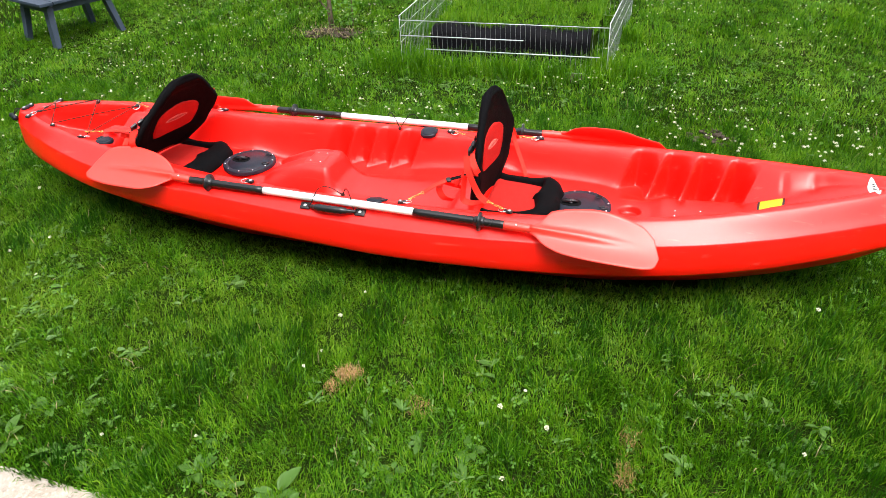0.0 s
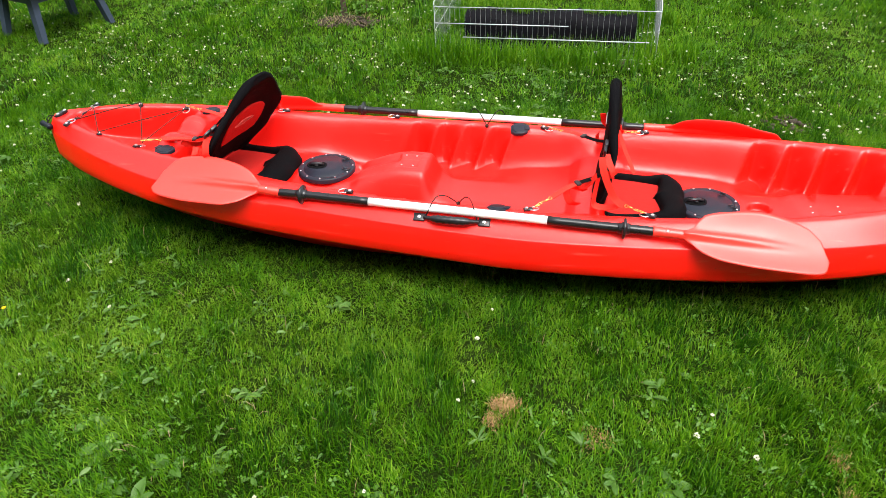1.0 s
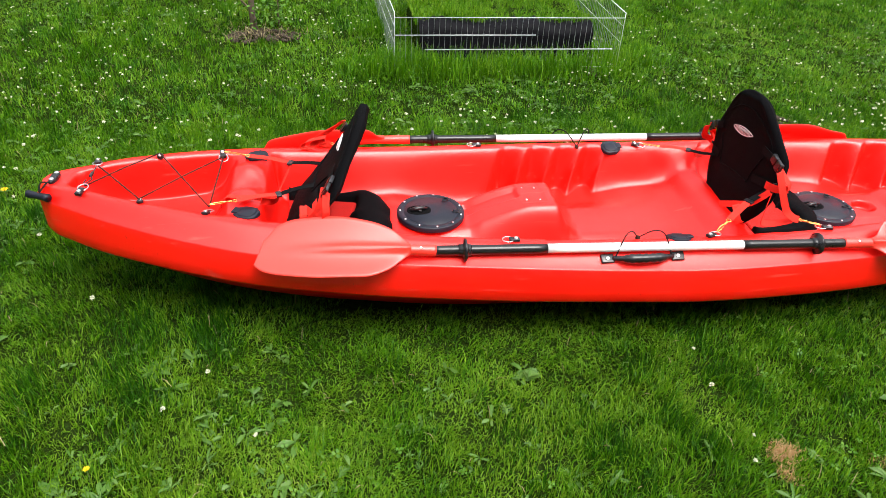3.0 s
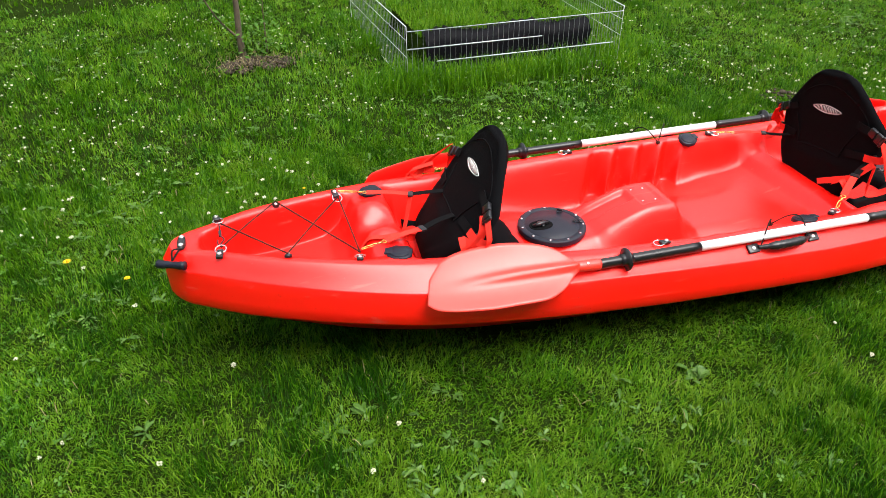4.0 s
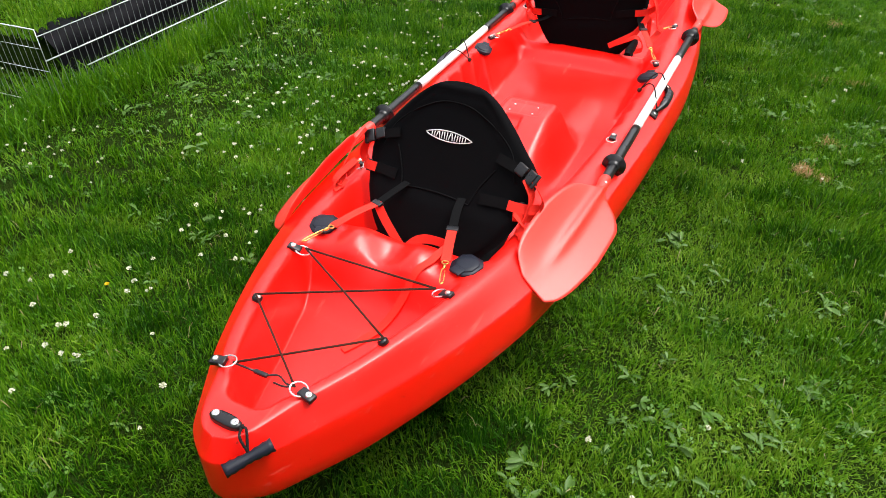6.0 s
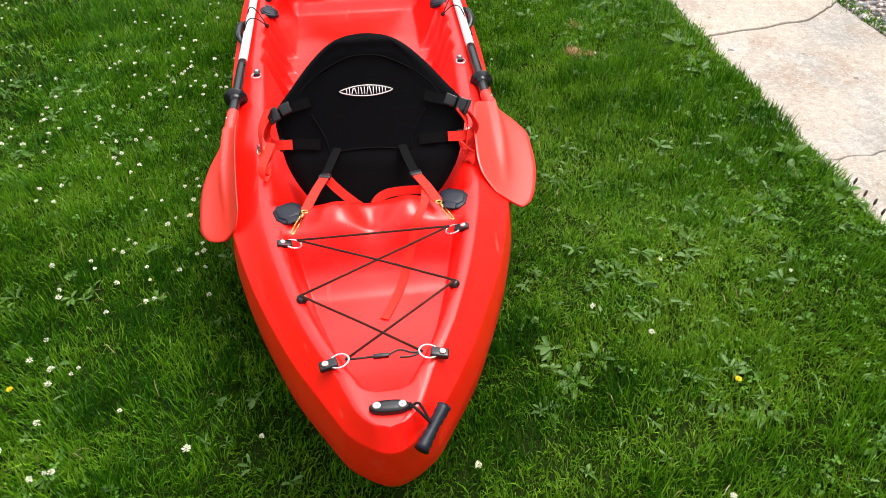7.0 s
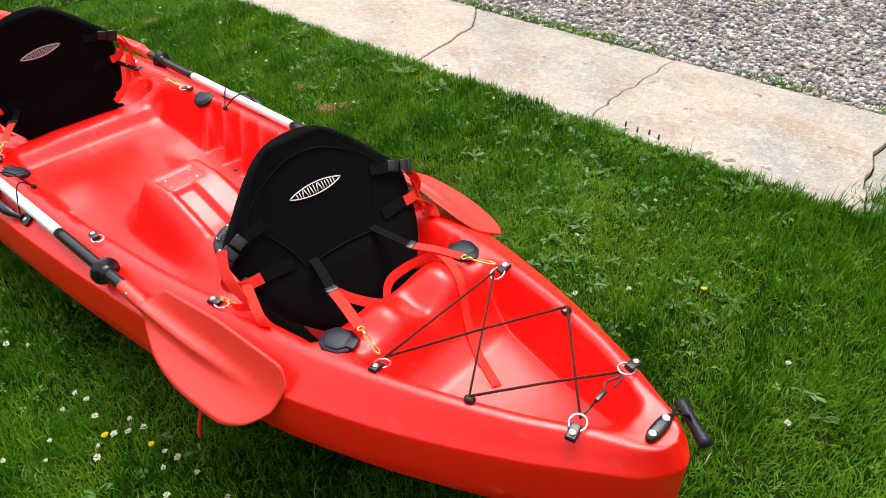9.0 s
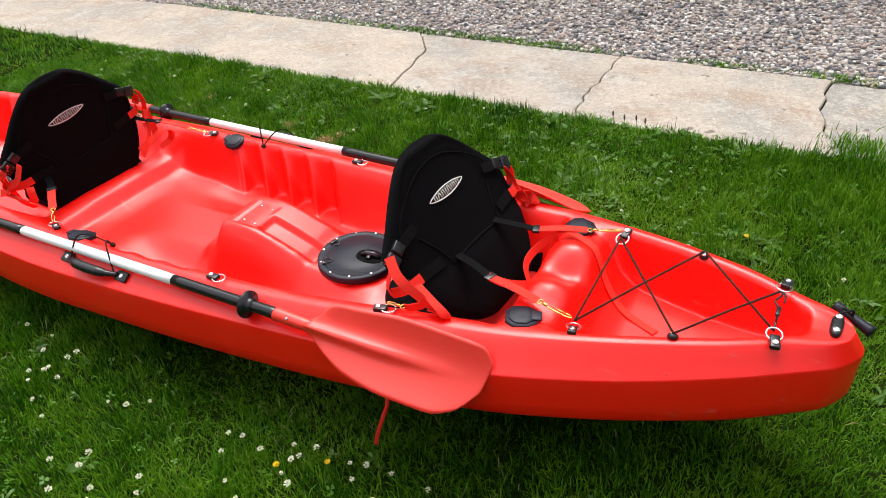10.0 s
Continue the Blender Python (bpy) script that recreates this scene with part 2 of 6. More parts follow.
def leaf_material(name, stops, patch=2.6, through=0.35, roughness=0.45, patch_mix=0.42, gloss=0.19):
    """Leaves and blades: each its own tint, patches over the lawn, some light let through."""
    mat = bpy.data.materials.new(name)
    mat.use_nodes = True
    n, l = mat.node_tree.nodes, mat.node_tree.links
    b, out = n["Principled BSDF"], n["Material Output"]
    geo, tc = n.new("ShaderNodeNewGeometry"), n.new("ShaderNodeTexCoord")
    noise_tex = n.new("ShaderNodeTexNoise")
    noise_tex.inputs["Scale"].default_value, noise_tex.inputs["Detail"].default_value = patch, 6
    noise_tex.inputs["Roughness"].default_value = 0.65
    l.new(tc.outputs["Object"], noise_tex.inputs["Vector"])
    spread = n.new("ShaderNodeMapRange")
    spread.inputs["From Min"].default_value, spread.inputs["From Max"].default_value = 0.3, 0.7
    l.new(noise_tex.outputs["Fac"], spread.inputs["Value"])
    mix = n.new("ShaderNodeMix")
    mix.inputs[0].default_value = patch_mix
    l.new(geo.outputs["Random Per Island"], mix.inputs[2])
    l.new(spread.outputs[0], mix.inputs[3])
    ramp = n.new("ShaderNodeValToRGB")
    ramp.color_ramp.elements[0].position, ramp.color_ramp.elements[0].color = stops[0][0], (*stops[0][1], 1)
    ramp.color_ramp.elements[1].position, ramp.color_ramp.elements[1].color = stops[-1][0], (*stops[-1][1], 1)
    for p, c in stops[1:-1]:
        ramp.color_ramp.elements.new(p).color = (*c, 1)
    l.new(mix.outputs[0], ramp.inputs["Fac"])
    l.new(ramp.outputs["Color"], b.inputs["Base Color"])
    b.inputs["Roughness"].default_value = roughness
    b.inputs["Specular IOR Level"].default_value = gloss
    tr = n.new("ShaderNodeBsdfTranslucent")
    l.new(ramp.outputs["Color"], tr.inputs["Color"])
    both = n.new("ShaderNodeMixShader")
    both.inputs[0].default_value = through
    l.new(b.outputs[0], both.inputs[1])
    l.new(tr.outputs[0], both.inputs[2])
    l.new(both.outputs[0], out.inputs["Surface"])
    return mat


GRASS = leaf_material("lawn_grass", [(0.0, (0.0180, 0.0780, 0.0012)), (0.3, (0.0480, 0.1600, 0.0020)), (0.62, (0.0990, 0.2580, 0.0042)), (0.88, (0.1980, 0.3680, 0.0140)), (1.0, (0.3300, 0.4400, 0.0600))], through=0.42)
GRASS_DARK = leaf_material("lush_grass", [(0.0, (0.0060, 0.0400, 0.0010)), (0.5, (0.0200, 0.0980, 0.0016)), (0.9, (0.0480, 0.1650, 0.0034)), (1.0, (0.0950, 0.2200, 0.0097))], through=0.42)
GRASS_PALE = leaf_material("yellow_green_grass", [(0.0, (0.0688, 0.1802, 0.0047)), (0.5, (0.1256, 0.2641, 0.0089)), (0.85, (0.1944, 0.3354, 0.0211)), (1.0, (0.3242, 0.3689, 0.0735))], through=0.42)
CLOVER = leaf_material("clover_leaf", [(0.0, (0.0389, 0.1224, 0.0095)), (0.6, (0.0842, 0.2016, 0.0194)), (1.0, (0.1490, 0.2736, 0.0432))], through=0.25)
WEED = leaf_material("broad_weed_leaf", [(0.0, (0.040, 0.105, 0.011)), (0.6, (0.078, 0.168, 0.024)), (1.0, (0.130, 0.225, 0.055))], through=0.2, roughness=0.46, patch_mix=0.3, gloss=0.26)
STRAW = leaf_material("dead_grass", [(0.0, (0.24, 0.125, 0.045)), (0.5, (0.36, 0.215, 0.085)), (1.0, (0.46, 0.33, 0.16))], through=0.15)
DRY = leaf_material("dry_grass", [(0.0, (0.16, 0.12, 0.05)), (1.0, (0.34, 0.29, 0.15))], through=0.15)
PETAL = leaf_material("white_petals", [(0.0, (0.52, 0.52, 0.34)), (1.0, (0.72, 0.71, 0.55))], through=0.2)
YELLOW_PETAL = leaf_material("yellow_petals", [(0.0, (0.75, 0.50, 0.01)), (1.0, (0.85, 0.62, 0.02))], through=0.2)


def ground_material():
    mat = material("lawn_soil", (0.016, 0.030, 0.005), 0.95, spread=0.5, scale=6, fine=90, bump=1.0, bump_distance=0.02, gloss=0.0)
    return mat


def concrete_material(name="weathered_concrete", colour=(0.43, 0.375, 0.315)):
    """Worn concrete: exposed aggregate, broad stains, rusty blots and pits, each slab a little different."""
    mat = material(name, colour, 0.9, spread=0.20, scale=2.2, fine=190, bump=0.9, bump_distance=0.004, gloss=0.2)
    n, l = mat.node_tree.nodes, mat.node_tree.links
    b = n["Principled BSDF"]
    tc, info = n.new("ShaderNodeTexCoord"), n.new("ShaderNodeObjectInfo")
    base = b.inputs["Base Color"].links[0].from_socket

    def layer(scale, detail, rough, lo, hi, most, tint, blend="MIX"):
        nonlocal base
        tex, rng, mix = n.new("ShaderNodeTexNoise"), n.new("ShaderNodeMapRange"), n.new("ShaderNodeMix")
        tex.inputs["Scale"].default_value, tex.inputs["Detail"].default_value, tex.inputs["Roughness"].default_value = scale, detail, rough
        l.new(tc.outputs["Object"], tex.inputs["Vector"])
        rng.inputs["From Min"].default_value, rng.inputs["From Max"].default_value, rng.inputs["To Max"].default_value = lo, hi, most
        l.new(tex.outputs["Fac"], rng.inputs["Value"])
        mix.data_type, mix.blend_type = "RGBA", blend
        l.new(rng.outputs[0], mix.inputs[0])
        l.new(base, mix.inputs[6])
        mix.inputs[7].default_value = (*tint, 1)
        base = mix.outputs[2]

    layer(1.7, 7, 0.65, 0.46, 0.60, 0.70, (0.29, 0.285, 0.27))
    layer(3.2, 8, 0.74, 0.51, 0.62, 0.70, (0.34, 0.255, 0.19))
    layer(7.0, 8, 0.74, 0.53, 0.62, 0.60, (0.50, 0.47, 0.43))
    layer(26, 6, 0.70, 0.50, 0.66, 0.45, (0.60, 0.555, 0.50))
    layer(44, 7, 0.80, 0.52, 0.64, 0.62, (0.20, 0.165, 0.13))
    layer(95, 5, 0.75, 0.53, 0.64, 0.70, (0.62, 0.57, 0.52))
    layer(11, 3, 0.50, 0.70, 0.74, 0.75, (0.14, 0.12, 0.10))
    tone, mix = n.new("ShaderNodeValToRGB"), n.new("ShaderNodeMix")
    mix.data_type, mix.blend_type = "RGBA", "MULTIPLY"
    mix.inputs[0].default_value = 1.0
    tone.color_ramp.elements[0].color, tone.color_ramp.elements[1].color = (0.84, 0.84, 0.86, 1), (1.0, 0.97, 0.93, 1)
    l.new(info.outputs["Random"], tone.inputs["Fac"])
    l.new(base, mix.inputs[6])
    l.new(tone.outputs["Color"], mix.inputs[7])
    l.new(mix.outputs[2], b.inputs["Base Color"])
    add_noise_bump(mat, 34.0, 0.5, 0.006)
    return mat


def pebble_material():
    mat = material("river_gravel", (0.3, 0.27, 0.25), 0.8, spread=0.3, scale=60, fine=300, bump=0.4, gloss=0.3)
    n, l = mat.node_tree.nodes, mat.node_tree.links
    geo, ramp = n.new("ShaderNodeNewGeometry"), n.new("ShaderNodeValToRGB")
    ramp.color_ramp.elements[0].color, ramp.color_ramp.elements[1].color = (0.12, 0.12, 0.13, 1), (0.74, 0.70, 0.65, 1)
    for p, c in ((0.22, (0.22, 0.21, 0.22)), (0.42, (0.36, 0.27, 0.22)), (0.58, (0.30, 0.30, 0.31)), (0.75, (0.48, 0.38, 0.31)), (0.9, (0.55, 0.52, 0.49))):
        ramp.color_ramp.elements.new(p).color = (*c, 1)
    l.new(geo.outputs["Random Per Island"], ramp.inputs["Fac"])
    l.new(ramp.outputs["Color"], n["Principled BSDF"].inputs["Base Color"])
    return mat


CONCRETE_GREY = concrete_material("grey_worn_concrete", (0.30, 0.29, 0.27))
GROUND, CONCRETE, PEBBLE = ground_material(), concrete_material(), pebble_material()
GRIT = material("grit", (0.11, 0.10, 0.095), 0.95, spread=0.4, scale=40, fine=160, bump=1.0, bump_distance=0.01)


def pebbled(mat):
    """Packed small stones in colour and relief, for the stretch of the drive beyond the loose gravel."""
    n, l = mat.node_tree.nodes, mat.node_tree.links
    b = n["Principled BSDF"]
    tc, cell, ramp, bump = n.new("ShaderNodeTexCoord"), n.new("ShaderNodeTexVoronoi"), n.new("ShaderNodeValToRGB"), n.new("ShaderNodeBump")
    cell.inputs["Scale"].default_value = 38
    l.new(tc.outputs["Object"], cell.inputs["Vector"])
    ramp.color_ramp.elements[0].color, ramp.color_ramp.elements[1].color = (0.09, 0.085, 0.085, 1), (0.60, 0.56, 0.52, 1)
    for p, c in ((0.35, (0.22, 0.20, 0.19)), (0.6, (0.34, 0.28, 0.24)), (0.8, (0.40, 0.38, 0.37))):
        ramp.color_ramp.elements.new(p).color = (*c, 1)
    split = n.new("ShaderNodeSeparateColor")
    l.new(cell.outputs["Color"], split.inputs["Color"])
    l.new(split.outputs[0], ramp.inputs["Fac"])
    l.new(ramp.outputs["Color"], b.inputs["Base Color"])
    bump.inputs["Strength"].default_value, bump.inputs["Distance"].default_value = 1.0, 0.012
    bump.invert = True
    l.new(cell.outputs["Distance"], bump.inputs["Height"])
    l.new(bump.outputs["Normal"], b.inputs["Normal"])


pebbled(GRIT)
# Colours of the unseen wall and screens that hide the low sky.
UNSEEN_WALL = material("unseen_grey_wall", (0.30, 0.27, 0.24), 0.95, spread=0.2, scale=3, fine=120, bump=0.8, bump_distance=0.01, gloss=0.1)
UNSEEN_SCREEN = material("unseen_green_screen", (0.035, 0.062, 0.018), 0.9, spread=0.4, scale=8, fine=60, bump=1.0, bump_distance=0.05, gloss=0.1)
PATH_NEAR, PATH_FAR, SLAB_TOP = -1.59, -2.44, -0.045


# ---- ground ----
def soil_z(x, y):
    """Height of the soil: level round the boat, rising a little towards the pen and the sapling."""
    x, y = np.asarray(x, float), np.asarray(y, float)
    return -0.062 + 0.030 * np.clip(y - 0.5, 0, 3.5) + 0.006 * np.sin(1.7 * x + 0.6) * np.sin(1.3 * y) * np.clip(y + 1.55, 0, 1) + 0.012 * np.exp(-((y + 1.55) / 0.14) ** 2)


def build_ground():
    steps = np.concatenate([[-400, -150, -60, -30, -18, -12], np.arange(-8, 8.01, 0.16), [12, 18, 30, 60, 150, 400]])
    gx, gy = np.meshgrid(steps, steps, indexing="ij")
    gz = soil_z(gx, gy)
    bm = bmesh.new()
    grid_faces(bm, [[(gx[i, j], gy[i, j], gz[i, j]) for j in range(len(steps))] for i in range(len(steps))])
    ob = link_mesh("ground", bm, GROUND)
    return tagged(ob, "dark soil and thatch of a green garden lawn", "ground", kind="structure")


build_ground()


def build_unseen_wall():
    """A plain unseen wall added behind the gravel to block the low sky there."""
    bm = bmesh.new()
    block(bm, (30.0, 0.3, 8.6), pose(0.5, -8.3, 4.2), 0.02)
    tagged(link_mesh("unseen_wall_south", bm, UNSEEN_WALL, False), "unseen grey-brown wall added to block low sky beyond the gravel", "wall", kind="structure")


build_unseen_wall()


def build_unseen_screens():
    """Plain high unseen screens added on the other three sides to darken the horizon."""
    for name, size, at in (("unseen_screen_north", (30.0, 0.8, 5.0), (0.5, 13.0, 2.4)), ("unseen_screen_east", (0.8, 21.0, 5.0), (14.0, 2.3, 2.4)), ("unseen_screen_west", (0.8, 21.0, 5.0), (-13.0, 2.3, 2.4))):
        bm = bmesh.new()
        block(bm, size, pose(*at), 0.05)
        tagged(link_mesh(name, bm, UNSEEN_SCREEN, False), "plain unseen dark green screen added to darken the horizon", "hedge", kind="structure")


build_unseen_screens()

# ---- the boat's lines ----
BEAM = spline([-1.910, -1.86, -1.80, -1.70, -1.60, -1.50, -1.40, -1.2, -1.0, -0.8, -0.6, -0.4, -0.2, 0.0, 0.3, 0.6, 1.0, 1.3, 1.55, 1.8, 2.0, 2.1, 2.16],
              [0.048, 0.082, 0.120, 0.180, 0.226, 0.267, 0.303, 0.360, 0.394, 0.414, 0.431, 0.447, 0.460, 0.469, 0.478, 0.468, 0.432, 0.380, 0.308, 0.216, 0.134, 0.090, 0.062])
DECK = spline([-1.915, -1.86, -1.80, -1.70, -1.55, -1.35, -1.05, -0.6, 0.0, 0.3, 0.6, 1.0, 1.3, 1.55, 1.8, 2.0, 2.1, 2.16],
              [0.068, 0.088, 0.119, 0.165, 0.221, 0.278, 0.342, 0.402, 0.434, 0.438, 0.432, 0.400, 0.350, 0.282, 0.196, 0.120, 0.080, 0.055])
RIM = spline([-1.9, -1.737, -1.55, -1.35, -1.05, -0.6, 0.0, 0.3, 0.7, 1.2, 1.6, 1.95, 2.16],
             [0.372, 0.372, 0.363, 0.347, 0.323, 0.292, 0.277, 0.273, 0.279, 0.298, 0.330, 0.368, 0.390])
CREASE = spline([-1.91, -1.7, -1.5, -1.2, -0.8, -0.4, 0.0, 0.2, 0.6, 1.2, 1.55, 2.16], [0.332, 0.320, 0.303, 0.281, 0.259, 0.244, 0.229, 0.224, 0.226, 0.238, 0.252, 0.305])
BILGE = spline([-1.91, -1.7, -1.5, -1.2, -1.0, -0.8, -0.6, -0.4, -0.2, 0.0, 0.2, 0.6, 1.0, 1.3, 1.6, 2.16], [0.222, 0.208, 0.196, 0.176, 0.163, 0.147, 0.136, 0.128, 0.123, 0.116, 0.110, 0.110, 0.115, 0.126, 0.145, 0.225])
KEEL = spline([-1.91, -1.8, -1.6, -1.3, -0.9, -0.5, 0.9, 1.3, 1.6, 1.9, 2.16], [0.205, 0.170, 0.125, 0.055, 0.0, -0.030, -0.030, -0.005, 0.035, 0.105, 0.200])
CENTRE = spline([-1.86, -1.815, -1.785, -1.74, -1.5, -1.42, -1.36, -1.29, -1.225, -1.19, -1.165, -1.12, -0.8, -0.74, -0.5, -0.45, -0.26, -0.190, -0.135, -0.075, 0.30, 0.38,
                 0.43, 0.475, 0.51, 0.53, 0.6, 1.05, 1.18, 1.24, 1.48, 1.6, 1.75, 1.95, 2.16],
                [0.372, 0.368, 0.325, 0.268, 0.215, 0.213, 0.240, 0.330, 0.335, 0.322, 0.195, 0.165, 0.165, 0.178, 0.182, 0.205, 0.258, 0.256, 0.172, 0.138, 0.135, 0.150,
                 0.195, 0.205, 0.195, 0.160, 0.150, 0.150, 0.155, 0.178, 0.190, 0.232, 0.292, 0.352, 0.395])
SIDE = spline([-1.86, -1.815, -1.785, -1.74, -1.5, -1.42, -1.36, -1.29, -1.225, -1.19, -1.165, -1.12, -0.75, -0.6, -0.45, -0.1, 0.05, 0.2, 0.30, 0.38, 0.43, 0.475, 0.51, 0.53, 0.6,
               1.0, 1.16, 1.24, 1.42, 1.55, 1.68, 1.78, 1.95, 2.16],
              [0.372, 0.368, 0.325, 0.268, 0.215, 0.213, 0.240, 0.330, 0.335, 0.322, 0.195, 0.165, 0.160, 0.125, 0.100, 0.096, 0.105, 0.128, 0.135, 0.150, 0.190, 0.200, 0.19, 0.165, 0.150,
               0.145, 0.120, 0.108, 0.110, 0.165, 0.270, 0.325, 0.362, 0.395])
X_STERN, X_BOW = -1.904, 2.16


def ends(x):
    """Rounds both ends off in plan."""
    x = np.asarray(x, float)
    a = np.clip((x - X_STERN) / 0.060, 0, 1)
    b = np.clip((X_BOW - x) / 0.06, 0, 1)
    return np.sqrt(np.clip(1 - (1 - a) ** 2, 0.0, 1)) * np.sqrt(np.clip(1 - (1 - b) ** 2, 0.0, 1))


def half_beam(x):
    """Half the breadth at the foot of the wall, where the boat is widest."""
    return BEAM(x) * ends(x)


def crease_beam(x):
    """Half the breadth at the crease; the wall below it flares out a little."""
    b = half_beam(x)
    return b - 0.014 * np.minimum(1.0, b / 0.16)


def teeth(x, start, count, pitch):
    """Moulded foot rests: a run of slanting steps along the side walls."""
    u = (x - start) / pitch
    inside = sstep(start - 0.02, start + 0.02, x) * (1 - sstep(start + count * pitch - 0.02, start + count * pitch + 0.02, x))
    f = u - np.floor(u)
    return inside * np.where(f < 0.20, 0.5 - 0.5 * np.cos(np.clip(f / 0.20, 0, 1) * math.pi), np.cos(np.clip((f - 0.20) / 0.80, 0, 1) * math.pi / 2) ** 0.85)


def inner_edge(x):
    """Half the breadth between the rims' inner edges."""
    rim_w = 0.074 + 0.020 * sstep(-1.3, -0.9, x)
    b = DECK(x) * ends(x)
    return np.maximum(b - rim_w * np.clip(b / 0.13, 0.3, 1), 0.0)


def rim_edge(x):
    """Where the rim's flat top ends and the sloping flange begins."""
    b = DECK(x) * ends(x)
    return inner_edge(x) + 0.030 * np.clip(b / 0.13, 0.0, 1)


def deck_z(x, y):
    """The top skin of the boat: rim, wells, console, foot rests, hatch seats."""
    x, y = np.asarray(x, float), np.asarray(y, float)
    a = np.abs(y)
    rim = RIM(x)
    inner = inner_edge(x)
    cockpit = sstep(-1.19, -1.14, x) * (1 - sstep(1.64, 1.82, x))
    slant = x - 0.62 * (a - 0.27) - 3.2 * np.maximum(a - 0.265, 0.0) ** 2
    ribs = 0.088 * teeth(slant, -0.36, 4, 0.112) + 0.125 * teeth(slant, 1.083, 4, 0.1425)
    wall = 0.035 * (1 - cockpit) + (0.100 + 0.035 * sstep(0.95, 1.15, x)) * cockpit
    foot = np.maximum(inner - wall + ribs * 0.9, 0.002)
    floor_w = np.minimum(foot, inner - 0.012)
    mid = 1 - sstep(0.078, 0.192, a)
    low = SIDE(x) * (1 - mid) + CENTRE(x) * mid
    # the two lobes of the hump behind the aft seat
    hump = np.exp(-((x + 1.258) / 0.058) ** 2)
    low = low + hump * (0.026 * np.exp(-((a - 0.085) / 0.042) ** 2) - 0.022 * np.exp(-(a / 0.035) ** 2))
    # recess and inset plate on the console
    rec = sstep(-0.515, -0.49, x) * (1 - sstep(-0.318, -0.296, x)) * sstep(-0.014, 0.006, y) * (1 - sstep(0.052, 0.072, y))
    low = low - 0.018 * rec
    plate = sstep(-0.302, -0.296, x) * (1 - sstep(-0.220, -0.214, x)) * (1 - sstep(0.060, 0.066, np.abs(y - 0.008)))
    low = low - 0.004 * plate
    # moulded bottle holder and steps before the forward hatch
    cup = np.hypot(x - 1.110, y - 0.004)
    low = low - 0.030 * (1 - sstep(0.034, 0.044, cup))
    for sx in (1.30, 1.52, 1.66, 1.76):
        low = low - 0.012 * np.exp(-((x - sx) / 0.012) ** 2) * np.exp(-((a - 0.10) / 0.05) ** 2)
    across = 1 - sstep(floor_w, inner + 0.006, a)
    z = rim + (np.minimum(low, rim + 0.02) - rim) * across
    return z


def flange_z(x, y):
    """Height of the flange between the rim and the crease, a little hollow, with a soft roll at the rim."""
    b, rim_y, zc, zr = float(crease_beam(x)), float(rim_edge(x)), float(CREASE(x)), float(RIM(x))
    u = min(max((b - y) / max(b - rim_y, 1e-4), 0.0), 1.0)
    return zc + (zr - zc) * (0.80 * u + 0.38 * u * u - 0.18 * u ** 5)


def build_hull(parent):
    xs = np.concatenate([X_STERN + 0.0002 + 0.09 * (1 - np.cos(np.linspace(0, math.pi / 2, 22)[:-1])), np.linspace(X_STERN + 0.09, X_BOW - 0.08, 660),
                         X_BOW - 0.0002 - 0.08 * (1 - np.sin(np.linspace(0, math.pi / 2, 18)[1:]))])
    rows = []
    m = 74
    for x in xs:
        b, zc, zr, zk, zw = (float(f(x)) for f in (half_beam, CREASE, RIM, KEEL, BILGE))
        k = min(1.0, b / 0.16)
        prof = []
        by = 0.58 * b
        for u in np.linspace(0, 1, 10):
            prof.append((by * u, zk + 0.006 * (1 - math.cos(u * 9.4)) * (1 - u)))
        for u in np.linspace(0.1, 1, 9):
            prof.append((by + (b - 0.007 * k - by) * (0.86 * u + 0.14 * math.sin(u * math.pi / 2)), zk + (zw - 0.006 - zk) * (1 - (1 - u) ** 2.2)))
        c = float(crease_beam(x))
        prof += [(b - 0.001 * k, zw + 0.004), (b + (c - b) * 0.33, zw + (zc - zw) * 0.35), (b + (c - b) * 0.66, zw + (zc - zw) * 0.7), (c, zc - 0.004), (c - 0.0015 * k, zc + 0.0008)]
        rim_y, inner = float(rim_edge(x)), float(inner_edge(x))
        for u in (0.06, 0.2, 0.4, 0.6, 0.76, 0.88, 0.95, 1.0):
            y = c + (rim_y - c) * u
            prof.append((y, flange_z(x, y)))
        for u in (0.35, 0.7):
            prof.append((rim_y + (inner - rim_y) * u, zr + 0.001))
        ys = np.linspace(inner, 0, m)
        ring = prof + list(zip(ys, deck_z(np.full(m, x), ys)))
        left = [(-y, z) for y, z in prof[1:]] + [(-y, z) for y, z in zip(ys[:-1], deck_z(np.full(m, x), -ys)[:-1])]
        near_stern, near_bow = max(0.0, 1 - (x - X_STERN) / 0.25), max(0.0, 1 - (X_BOW - x) / 0.25)
        rake, under = 0.050 * near_stern - 0.03 * near_bow, 0.055 * near_stern - 0.05 * near_bow
        rows.append([(x + rake * max(0.0, (z - zc) / 0.08) + under * max(0.0, (zw - z) / 0.08), y, z) for y, z in ring + left[::-1]])
    rows[0], rows[-1] = ([(x, 0.0, z) for x, _, z in row] for row in (rows[0], rows[-1]))
    bm = bmesh.new()
    vs = grid_faces(bm, rows, closed_v=True)
    bmesh.ops.remove_doubles(bm, verts=vs[0] + vs[-1], dist=0.0003)
    return part("hull", bm, RED, parent, "bright red moulded polyethylene hull and deck")


def on_deck(x, y, lift=0.0):
    """A point on the boat's top: on the wells and rim, or on the sloping flange outside the rim."""
    if abs(y) <= float(rim_edge(x)):
        return Vector((x, y, float(deck_z(x, y)) + lift))
    return Vector((x, y, flange_z(x, abs(y)) + lift))


